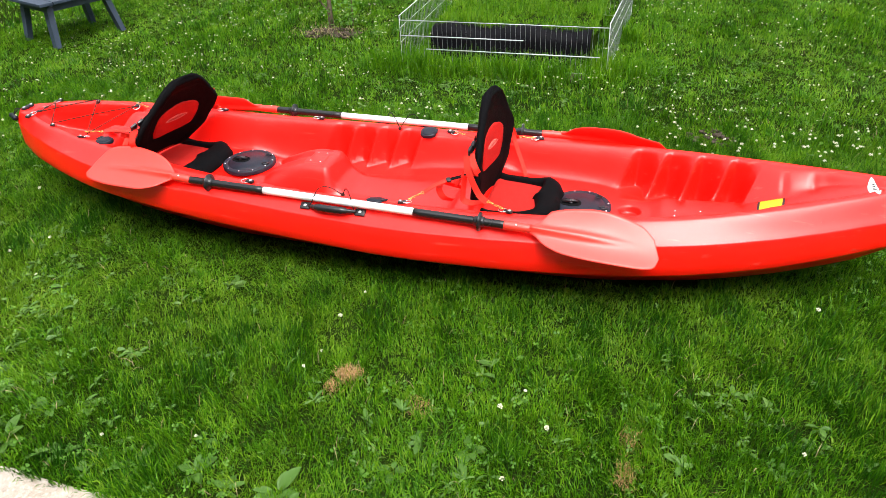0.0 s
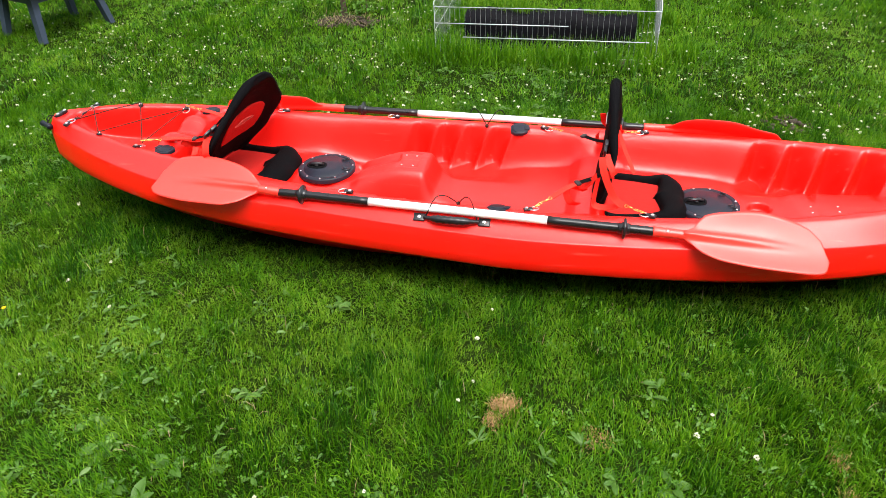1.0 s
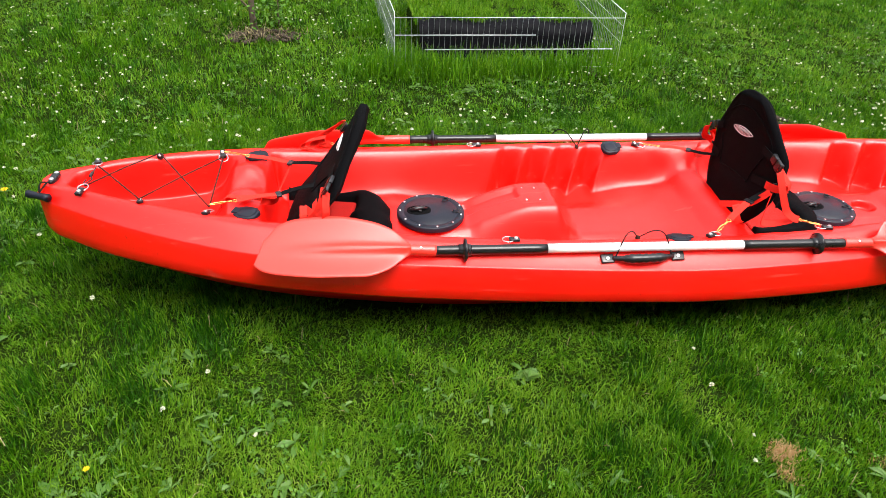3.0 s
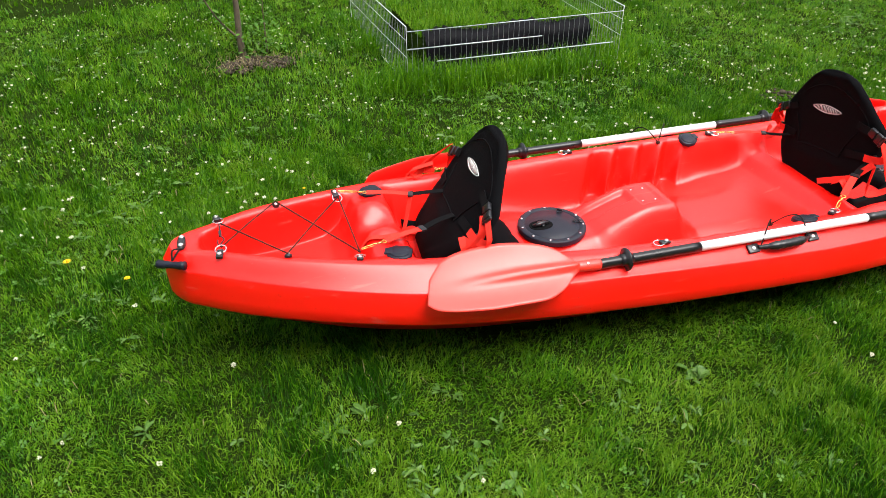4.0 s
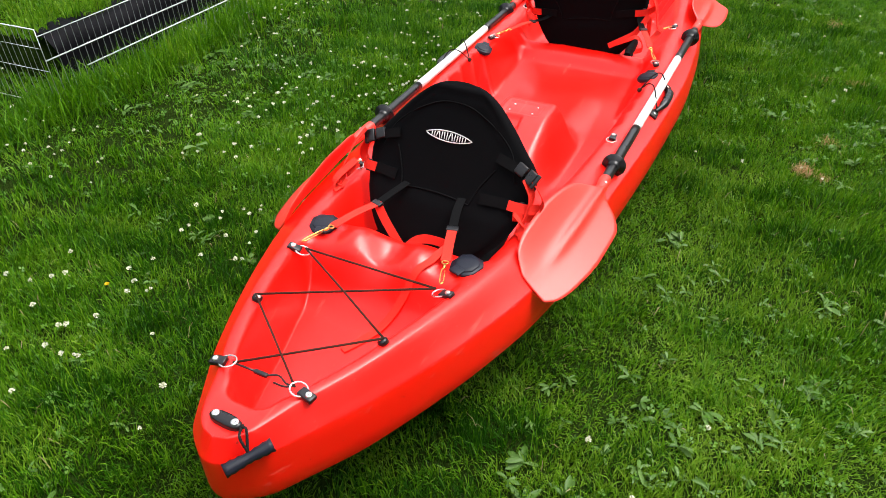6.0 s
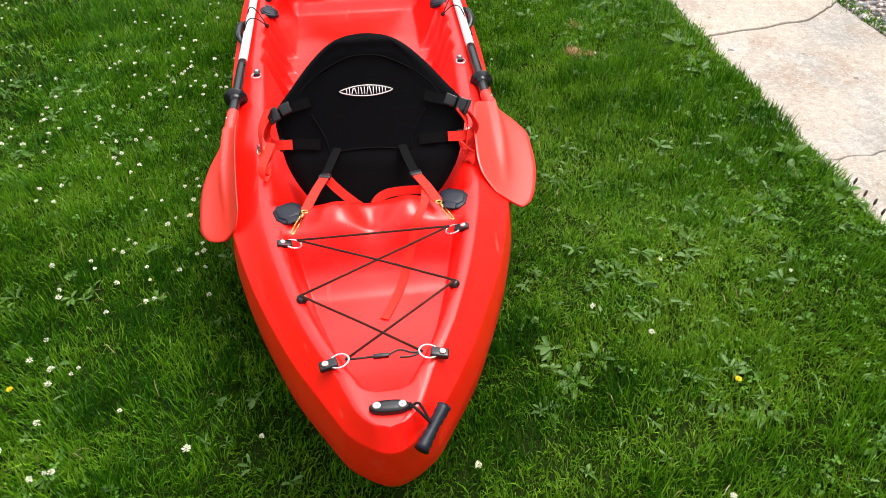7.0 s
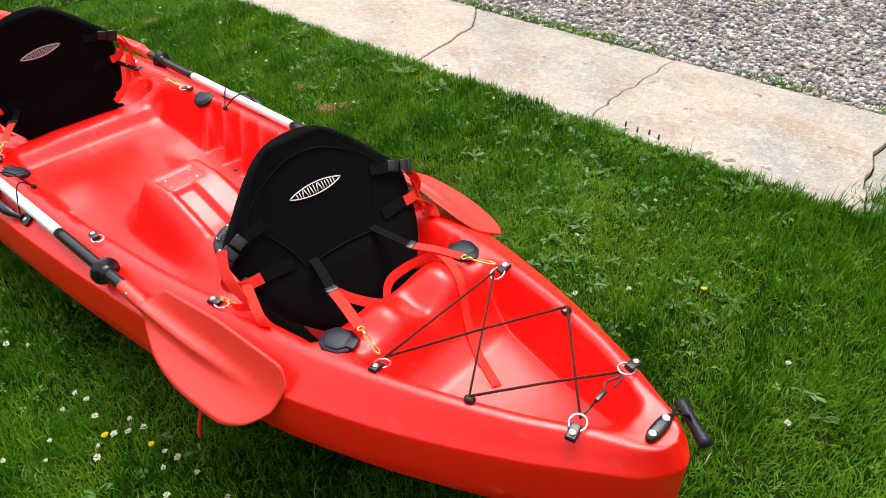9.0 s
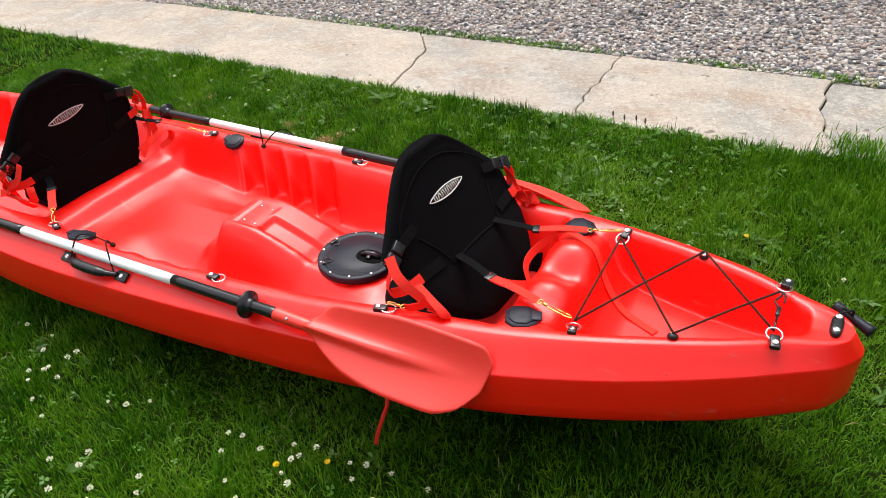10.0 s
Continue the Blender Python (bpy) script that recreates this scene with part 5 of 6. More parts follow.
def build_pen():
    pen = thing("wire_pen", (0.115, 2.7, 0.0), "open galvanised wire pet pen standing on the lawn", "pen")
    full = [(0, 1, 0.165, 0.0013), (0, 1, 0.265, 0.0013)]
    wire_panel(pen, (PEN_X0, PEN_Y0), (PEN_X1, PEN_Y0), 0.012, PEN_TOP, rails=[(0.0, 0.61, 0.213, 0.0034), (0.13, 0.965, 0.125, 0.0034)])
    wire_panel(pen, (PEN_X0, PEN_Y0), (PEN_X0 - 0.05, PEN_Y1), 0.0, PEN_TOP + 0.03, rails=full)
    wire_panel(pen, (PEN_X1, PEN_Y0), (PEN_X1 + 0.06, PEN_Y1), 0.0, PEN_TOP + 0.03, rails=full)
    wire_panel(pen, (PEN_X0 - 0.05, PEN_Y1), (PEN_X1 + 0.06, PEN_Y1), 0.03, PEN_TOP + 0.03, rails=full)
    bed = thing("raised_bed", (0.18, 2.6, 0.0), "low turf-topped bed faced with black plastic sheet inside the pen", "raised bed")
    rng = random.Random(3)
    bm = bmesh.new()
    rows = []
    for i in range(61):
        u = i / 60
        x = -0.43 + 1.13 * u
        fold = 0.003 * math.sin(u * 9 + 4 * u * u) + 0.0015 * math.sin(u * 31 + 1)
        top = 0.222 + 0.012 * math.sin(u * 13) + rng.uniform(-0.006, 0.006)
        rows.append([(x, 2.15 + fold, -0.02), (x, 2.158 - fold * 0.8, 0.06), (x, 2.178 + fold * 0.8, 0.11 + 0.01 * math.sin(u * 9)), (x, 2.170 - fold, 0.155 + 0.012 * math.sin(u * 7 + 1)), (x, 2.19 + fold * 0.6, top - 0.03), (x, 2.215 + fold * 0.3, top), (x, 2.30, top + 0.012 + rng.uniform(-0.008, 0.008)), (x, 2.33, top - 0.03)])
    grid_faces(bm, rows)
    part("plastic_sheet", bm, POLY, bed, "crumpled black plastic sheet")
    bm = bmesh.new()
    rows = [[(-0.44 + 1.15 * i / 24, 2.205 + 1.0 * j / 14, -0.05 if i in (0, 24) or j in (0, 14) else 0.215 + rng.uniform(-0.02, 0.02)) for j in range(15)] for i in range(25)]
    grid_faces(bm, rows)
    part("turf", bm, GROUND, bed, "grassy turf top")


build_pen()


# ---- leaves, twigs and the sapling ----
def leaf_rows(at, way, normal, length, width, droop=0.15, steps=6):
    w, n = Vector(way).normalized(), Vector(normal).normalized()
    s = w.cross(n).normalized()
    rows = []
    for k in range(steps + 1):
        t = k / steps
        half = width / 2 * math.sin(math.pi * min(1.0, t * 0.93 + 0.05)) ** 0.8
        p = Vector(at) + w * length * t - n * droop * length * t * t
        rows.append([p - s * half + n * half * 0.35, p, p + s * half + n * half * 0.35])
    return rows


def build_sapling():
    rng = random.Random(8)
    x, y = -1.507, 2.79
    z = float(soil_z(x, y))
    tree = thing("sapling", (x, y, z), "young garden sapling with thin stems in a ring of bare soil", "tree")
    bm = bmesh.new()
    trunk = [(x, y, z - 0.02), (x - 0.006, y + 0.004, z + 0.15), (x + 0.004, y + 0.006, z + 0.40), (x - 0.03, y + 0.01, z + 0.75), (x - 0.02, y, z + 1.15), (x + 0.02, y + 0.02, z + 1.55)]
    line = smooth_line(trunk, 6)
    tube(bm, line, [0.024 * (1 - 0.72 * k / (len(line) - 1)) + 0.004 * math.exp(-k / 2) for k in range(len(line))], 10)
    part("trunk", bm, BARK, tree, "slim grey-brown trunk")
    stems = [[(x - 0.01, y, z + 0.14), (x - 0.10, y + 0.01, z + 0.24), (x - 0.17, y + 0.03, z + 0.36), (x - 0.24, y + 0.02, z + 0.55), (x - 0.28, y + 0.04, z + 0.8)],
             [(x + 0.16, y + 0.08, z), (x + 0.165, y + 0.08, z + 0.2), (x + 0.18, y + 0.09, z + 0.42)],
             [(x, y, z + 0.45), (x - 0.04, y + 0.05, z + 0.62), (x - 0.12, y + 0.1, z + 0.9)], [(x, y, z + 0.6), (x + 0.1, y - 0.03, z + 0.8), (x + 0.2, y - 0.04, z + 1.05)],
             [(x, y, z + 0.85), (x - 0.12, y - 0.06, z + 1.1), (x - 0.2, y - 0.1, z + 1.4)], [(x - 0.02, y, z + 1.0), (x + 0.1, y + 0.1, z + 1.25), (x + 0.16, y + 0.16, z + 1.5)]]
    tips = []
    for pts in stems:
        bm = bmesh.new()
        ln = smooth_line(pts, 5)
        tube(bm, ln, [0.008 * (1 - 0.75 * k / (len(ln) - 1)) for k in range(len(ln))], 7)
        part("limb", bm, BARK, tree)
        tips += ln[2:]
    bm = bmesh.new()
    for c in tips + [Vector(p) for p in line[12:]]:
        for _ in range(5 if c.z > z + 0.5 else 2):
            d = Vector((rng.uniform(-1, 1), rng.uniform(-1, 1), rng.uniform(-0.3, 0.8)))
            grid_faces(bm, leaf_rows(c + d * 0.015, d, Vector((rng.uniform(-0.4, 0.4), rng.uniform(-0.4, 0.4), 1)), rng.uniform(0.03, 0.055), rng.uniform(0.014, 0.026), 0.2, 4))
    for _ in range(190):
        a, r = rng.uniform(0, 6.28), rng.uniform(0.02, 0.20)
        c = Vector((x + 0.13 + r * math.cos(a), y + 0.02 + r * math.sin(a), z + rng.uniform(0.03, 0.26)))
        d = Vector((rng.uniform(-1, 1), rng.uniform(-1, 1), rng.uniform(-0.2, 0.7)))
        grid_faces(bm, leaf_rows(c, d, Vector((rng.uniform(-0.4, 0.4), rng.uniform(-0.4, 0.4), 1)), rng.uniform(0.02, 0.045), rng.uniform(0.012, 0.022), 0.2, 4))
    part("crown", bm, CLOVER, tree, "sparse small green leaves")
    nrng = np.random.default_rng(5)
    for name, cx, cy, rx, ry, n, note in (("soil_heap", x + 0.07, y - 0.15, 0.25, 0.14, 190, "bare crumbly soil and litter round the foot of a sapling"), ("soil_heap", 0.64, 1.96, 0.08, 0.06, 80, "small heap of dry brown soil on the lawn"), ("soil_heap", 1.47, 1.22, 0.12, 0.10, 40, "scraped patch of stony soil in the lawn")):
        th, rr = nrng.uniform(0, 6.28, n), np.sqrt(nrng.uniform(0, 1, n))
        px, py = cx + rx * rr * np.cos(th), cy + ry * rr * np.sin(th)
        r = nrng.uniform(0.006, 0.02, n)
        pz = soil_z(px, py) + 0.010 + 0.014 * (1 - rr ** 2)
        scatter_balls(name, np.stack([px, py, pz], 1), np.stack([r * 1.2, r, r * 0.7], 1), nrng, SOIL, note, "soil", 0.3)
    # a broken pale stone at the foot of the pen
    bm = bmesh.new()
    bmesh.ops.create_icosphere(bm, subdivisions=3, radius=1.0)
    for v in bm.verts:
        v.co *= 1 + 0.25 * noise.noise(v.co * 1.3) + 0.08 * noise.noise(v.co * 4)
        v.co = Vector((v.co.x * 0.085 + 0.455, v.co.y * 0.035 + 2.085, v.co.z * 0.026 + float(soil_z(0.455, 2.085)) + 0.022))
    tagged(link_mesh("stone", bm, CONCRETE_GREY), "pale flat stone lying at the foot of the pen", "stone")


build_sapling()


def build_table():
    """A low painted garden table; its splayed legs stand in the grass."""
    g = float(soil_z(-3.73, 2.31))
    cx, cy, turn = -3.75, 2.32, -20
    table = thing("garden_table", (cx, cy, g), "low blue-grey painted wooden garden table standing on the grass", "table")
    m = pose(cx, cy, g, 0, 0, turn)
    for sx in (-1, 1):
        for sy in (-1, 1):
            bm = bmesh.new()
            foot, head = m @ Vector((sx * 0.245, sy * 0.295, 0)), m @ Vector((sx * 0.195, sy * 0.245, 0.32))
            rows = []
            for t in (0, 0.02, 0.98, 1):
                c, w = foot.lerp(head, t), 0.030 + 0.006 * t - (0.003 if t in (0, 1) else 0)
                rows.append([c + m.to_3x3() @ Vector((ax * w, ay * w * 0.7, 0)) for ax, ay in ((-1, -1), (1, -1), (1, 1), (-1, 1))])
            grid_faces(bm, rows, closed_v=True, caps=True)
            part("leg", bm, TABLE, table, smooth=False)
    for k in range(6):
        bm = bmesh.new()
        block(bm, (0.58, 0.108, 0.024), m @ pose(0, -0.29 + 0.116 * k, 0.352), 0.004)
        part("plank", bm, TABLE, table, smooth=False)
    for sy in (-1, 1):
        bm = bmesh.new()
        block(bm, (0.40, 0.022, 0.06), m @ pose(0, sy * 0.262, 0.309), 0.003)
        part("apron", bm, TABLE, table, smooth=False)
    for sx in (-1, 1):
        bm = bmesh.new()
        block(bm, (0.022, 0.49, 0.06), m @ pose(sx * 0.212, 0, 0.309), 0.003)
        part("apron", bm, TABLE, table, smooth=False)


build_table()


# ---- the lawn ----
BALD = [(0.268, -0.964, 0.037, 0.030, 0.74), (0.240, -1.030, 0.026, 0.028, 0.16), (0.545, -1.045, 0.040, 0.036, 0.10), (1.20, -1.01, 0.028, 0.045, 0.16), (1.20, -1.15, 0.028, 0.05, 0.20), (2.0, -1.05, 0.04, 0.04, 0.14)]


def field(x, y, seed, scale):
    """Slow random waves over the lawn, about -1..1."""
    r = np.random.default_rng(seed)
    out = np.zeros_like(x)
    for k in range(7):
        a, f = r.uniform(0, 6.28), scale * r.uniform(0.5, 2.2)
        out += np.sin((x * np.cos(a) + y * np.sin(a)) * f + r.uniform(0, 6.28)) * r.uniform(0.4, 1)
    return out / 3.0


def blocked(x, y):
    """Where no blade grows: under the boat's flat bottom, on the path and gravel, in the soil rings, on the bed."""
    under = (np.abs(y) < 0.55 * half_beam(np.clip(x, X_STERN, X_BOW))) & (x > -1.0 + 0.06 * np.sin(y * 31)) & (x < 1.4)
    paved = y < PATH_NEAR - 0.016 + 0.012 * np.sin(x * 17) + 0.010 * np.sin(x * 41 + 1)
    ring = ((x + 1.44) / 0.24) ** 2 + ((y - 2.65) / 0.13) ** 2 < 0.42 + 0.75 * np.sin(x * 47 + y * 13) * np.sin(y * 39 - x * 9)
    heap = (((x - 0.64) / 0.08) ** 2 + ((y - 1.96) / 0.06) ** 2 < 1)
    bed = (x > -0.43) & (x < 0.70) & (y > 2.13) & (y < 3.20)
    return under | paved | ring | heap | bed


def build_blades(name, x, y, base_z, height, width, rng, mat, label, segments=2, flat=0.0, comb=0.3, away=None):
    n = len(x)
    comb_a = 3.4 * field(x, y, 31, 6.0) + 2.0 * field(x, y, 32, 17.0)
    if away is None:
        ang = comb_a * comb + rng.uniform(-np.pi, np.pi, n) * (1.15 - comb)
    else:
        loose, out = rng.uniform(-np.pi, np.pi, n), np.where(np.isnan(away), comb_a, away)
        ang = np.arctan2(0.50 * np.sin(comb_a) + 0.60 * np.sin(out) + 1.05 * np.sin(loose), 0.50 * np.cos(comb_a) + 0.60 * np.cos(out) + 1.05 * np.cos(loose))
    lean = np.clip(np.abs(rng.normal(0.64, 0.42, n)) + flat, 0.05, 1.5)
    dx, dy = np.cos(ang), np.sin(ang)
    tw = ang + np.pi / 2 + rng.uniform(-0.7, 0.7, n)
    wx, wy = np.cos(tw) * width / 2, np.sin(tw) * width / 2
    base = np.stack([x, y, base_z], 1)
    hm, ht = 0.55, 1.0
    l1, l2 = lean * 0.55, lean * 1.25
    m = base + np.stack([dx * np.sin(l1) * height * hm, dy * np.sin(l1) * height * hm, np.cos(l1) * height * hm], 1)
    t = m + np.stack([dx * np.sin(l2) * height * (ht - hm), dy * np.sin(l2) * height * (ht - hm), np.cos(l2) * height * (ht - hm)], 1)
    w = np.stack([wx, wy, np.zeros(n)], 1)
    if segments == 2:
        v = np.stack([base - w * 0.7, base + w * 0.7, m + w, m - w, t], 1)
        i = np.arange(n)[:, None] * 5
        loops = (i + np.array([0, 1, 2, 3, 3, 2, 4])).reshape(-1)
        sizes = np.tile([4, 3], n)
    else:
        v = np.stack([base - w, base + w, t], 1)
        loops, sizes = np.arange(3 * n), np.full(n, 3)
    return poly_mesh(name, v.reshape(-1, 3), loops, sizes, mat, label, "grass")


def in_bald(x, y):
    p = np.zeros_like(x)
    for cx, cy, rx, ry, amount in BALD:
        d = np.hypot((x - cx) / rx, (y - cy) / ry)
        p = np.maximum(p, amount * (1 - sstep(0.55, 1.15, d + 0.18 * np.sin(np.arctan2(y - cy, x - cx) * 5 + cx))))
    return p


def tufted(x0, x1, y0, y1, n, rng, spread):
    """Blades in tufts: place, way out of the tuft (none for single blades), and a number that a tuft's blades share."""
    count = max(1, n // 17)
    cx, cy, mark = rng.uniform(x0, x1, count), rng.uniform(y0, y1, count), rng.uniform(0, 1, count)
    size = rng.uniform(0.55, 1.6, count)
    pick = rng.integers(0, count, int(n * 0.78))
    ox, oy = rng.normal(0, 1, len(pick)) * spread * size[pick], rng.normal(0, 1, len(pick)) * spread * size[pick]
    m = n - len(pick)
    x = np.concatenate([cx[pick] + ox, rng.uniform(x0, x1, m)])
    y = np.concatenate([cy[pick] + oy, rng.uniform(y0, y1, m)])
    return x, y, np.concatenate([np.arctan2(oy, ox), np.full(m, np.nan)]), np.concatenate([mark[pick], rng.uniform(0, 1, m)]), np.concatenate([size[pick], np.full(m, 0.75)])


def build_lawn():
    rng = np.random.default_rng(7)
    zones = [("near", -3.0, 2.7, -1.62, 1.35, 600000, 0.0029, 0.92, 2), ("middle", -4.6, 4.6, 1.35, 4.2, 230000, 0.0044, 1.0, 2), ("side_a", 2.7, 6.5, -1.62, 1.35, 52000, 0.0060, 1.08, 2),
             ("side_b", -4.8, -3.0, -1.62, 1.35, 30000, 0.0060, 1.08, 2), ("far_a", -8, 9, 4.2, 11, 70000, 0.016, 1.5, 1), ("far_b", 4.6, 10, -1.6, 4.2, 26000, 0.014, 1.4, 1), ("far_c", -9, -4.6, -1.6, 4.2, 22000, 0.014, 1.4, 1)]
    for tag, x0, x1, y0, y1, n, width, tall, seg in zones:
        x, y, away, mark, size = tufted(x0, x1, y0, y1, n, rng, 0.0140 * (width / 0.0031) ** 0.7)
        keep = ~blocked(x, y) & (rng.uniform(0, 1, n) > in_bald(x, y))
        keep &= rng.uniform(0, 1, n) < 0.94 + 0.12 * field(x, y, 12, 3.0)
        x, y, away, mark, size = x[keep], y[keep], away[keep], mark[keep], size[keep]
        n = len(x)
        lush = field(x, y, 21, 2.3)
        clump = np.clip(field(x, y, 23, 15.0) + 0.6 * field(x, y, 24, 34.0), -1.6, 1.6)
        h = (0.041 + 0.012 * lush + 0.008 * field(x, y, 22, 9.0) + 0.012 * clump + 0.016 * (size - 1)) * rng.uniform(0.5, 1.35, n) * tall
        h = np.where(rng.uniform(0, 1, n) < 0.04, h * 1.6, h)
        edge = np.exp(-((y - PATH_NEAR - 0.05) / 0.10) ** 2) + 0.5 * np.exp(-((y - 2.0) / 0.2) ** 2) * (np.abs(x - 0.1) < 1.0)
        h = np.clip(h * (1 + 0.22 * edge), 0.016, 0.12)
        # blades that a hull presses down stay below it
        hull = (np.abs(y) < half_beam(np.clip(x, X_STERN, X_BOW)) + 0.01) & (x > X_STERN) & (x < X_BOW)
        h = np.where(hull, np.minimum(h, 0.055), h)
        wd = width * rng.uniform(0.55, 1.3, n)
        # the near lawn's larger dark share stands in for shaded gaps seen from above
        rich = np.clip((0.34 if tag == "near" else 0.20) + 0.26 * field(x, y, 71, 4.0) + 0.15 * lush, 0.06, 0.85)
        strip = np.exp(-((y + 1.30) / 0.42) ** 2)
        worn = sum(a * np.exp(-((x - cx) ** 2 + (y - cy) ** 2) / r ** 2) for cx, cy, r, a in ((-0.60, -0.74, 0.42, 1.0), (0.05, -0.66, 0.28, 0.8), (-1.35, -0.85, 0.40, 0.8), (0.95, -0.72, 0.28, 0.6), (-2.0, 0.80, 0.45, 0.5), (-2.3, -0.5, 0.4, 0.6)))
        rich = np.clip(rich - 0.04 * strip * (x > -0.9) - 0.14 * strip * (x < -1.1) - 0.26 * worn, 0.04, 0.85)
        pale = np.clip((0.22 if tag == "near" else 0.30) + 0.20 * field(x, y, 72, 3.1) - 0.10 * lush - 0.02 * strip * (x > -0.9) + 0.08 * strip * (x < -1.1) + 0.32 * worn, 0.03, 0.65)
        tone = np.clip(0.5 + 0.66 * (mark - 0.5) - 0.29 * clump + rng.normal(0, 0.11, n), 0, 1)
        dark, light = tone < rich, tone > 1 - pale
        flat = 0.25 * (lush < -0.2)
        for pick, mat, note, up in ((~dark & ~light, GRASS, "short green lawn grass with uneven tufts", 0.0), (dark, GRASS_DARK, "lush darker green grass, also standing in for shaded gaps", -0.10),
                                    (light & ~dark, GRASS_PALE, "yellow-green grass blades among the green", 0.12)):
            build_blades("lawn_grass", x[pick], y[pick], soil_z(x[pick], y[pick]) - 0.004, h[pick] * (1 - 0.5 * up), wd[pick] * (1.3 if mat is GRASS_DARK else 1.0), rng, mat, note, 1 if mat is GRASS_DARK else seg, flat=flat[pick] + up, comb=0.45, away=away[pick])
    # turf on the bed, taller tufts at the pen
    n = 13000
    x, y = rng.uniform(-0.45, 0.72, n), 2.26 + 0.96 * rng.uniform(0, 1, n)
    tall = 0.045 + 0.030 * np.clip(field(x, y, 26, 6.0), -0.6, 1.6)
    for pick, mat, note in ((np.arange(n) % 3 > 0, GRASS, "grass growing on top of the bed"), (np.arange(n) % 3 == 0, GRASS_PALE, "yellow-green blades on top of the bed")):
        build_blades("bed_grass", x[pick], y[pick], np.full(pick.sum(), 0.200), (tall * rng.uniform(0.5, 1.9, n))[pick], rng.uniform(0.003, 0.006, pick.sum()), rng, mat, note)
    spots = [(-0.40, 1.965, 0.18, 900), (0.15, 1.965, 0.22, 1100), (0.62, 1.965, 0.16, 800), (-0.55, 2.10, 0.10, 420), (-0.72, 2.0, 0.14, 500), (0.78, 2.12, 0.07, 380), (0.95, 2.1, 0.12, 420), (0.1, 1.94, 0.35, 900), (-0.62, 2.7, 0.12, 380), (0.9, 2.8, 0.1, 420), (-0.5, 3.2, 0.2, 500)]
    for cx, cy, sp, n in spots:
        x, y = rng.normal(cx, sp, n), rng.normal(cy, min(sp * 0.45, 0.07), n)
        k = ~blocked(x, y)
        x, y = x[k], y[k]
        build_blades("tall_grass", x, y, soil_z(x, y), rng.uniform(0.07, 0.19, len(x)), rng.uniform(0.003, 0.006, len(x)), rng, GRASS, "taller uncut grass tuft round the pen", comb=0.2)
    # dead stalks on the soil round the sapling
    x, y = rng.normal(-1.46, 0.15, 220), rng.normal(2.65, 0.09, 220)
    build_blades("dead_stalks", x, y, soil_z(x, y) + rng.uniform(0.004, 0.03, 220), rng.uniform(0.03, 0.09, 220), rng.uniform(0.0015, 0.0035, 220), rng, DRY, "dead stalks lying on the soil round the sapling", flat=0.7, comb=0.0)
    # straw in the bald patches and a little dry thatch everywhere
    xs, ys = [], []
    for cx, cy, rx, ry, amount in BALD:
        k = int(4200 * amount * (rx * ry / 0.0047) ** 0.7)
        xs.append(rng.normal(cx, rx * 0.55, k))
        ys.append(rng.normal(cy, ry * 0.55, k))
    x, y = np.concatenate(xs), np.concatenate(ys)
    build_blades("dead_grass", x, y, soil_z(x, y) + rng.uniform(0, 0.022, len(x)), rng.uniform(0.010, 0.026, len(x)), rng.uniform(0.0009, 0.0018, len(x)), rng, STRAW, "orange-brown dead grass in bald spots of the lawn", flat=0.6, comb=0.1)
    n = 3600
    x, y = rng.uniform(-3, 3.5, n), rng.uniform(-1.6, 3.0, n)
    k = ~blocked(x, y) & (field(x, y, 44, 1.8) + rng.uniform(-0.6, 0.6, n) > 0.1)
    x, y = x[k], y[k]
    build_blades("dry_grass", x, y, soil_z(x, y) + rng.uniform(0, 0.03, len(x)), rng.uniform(0.02, 0.06, len(x)), rng.uniform(0.0018, 0.003, len(x)), rng, DRY, "scattered dry grass blades in the lawn", flat=0.5, comb=0.2)


build_lawn()


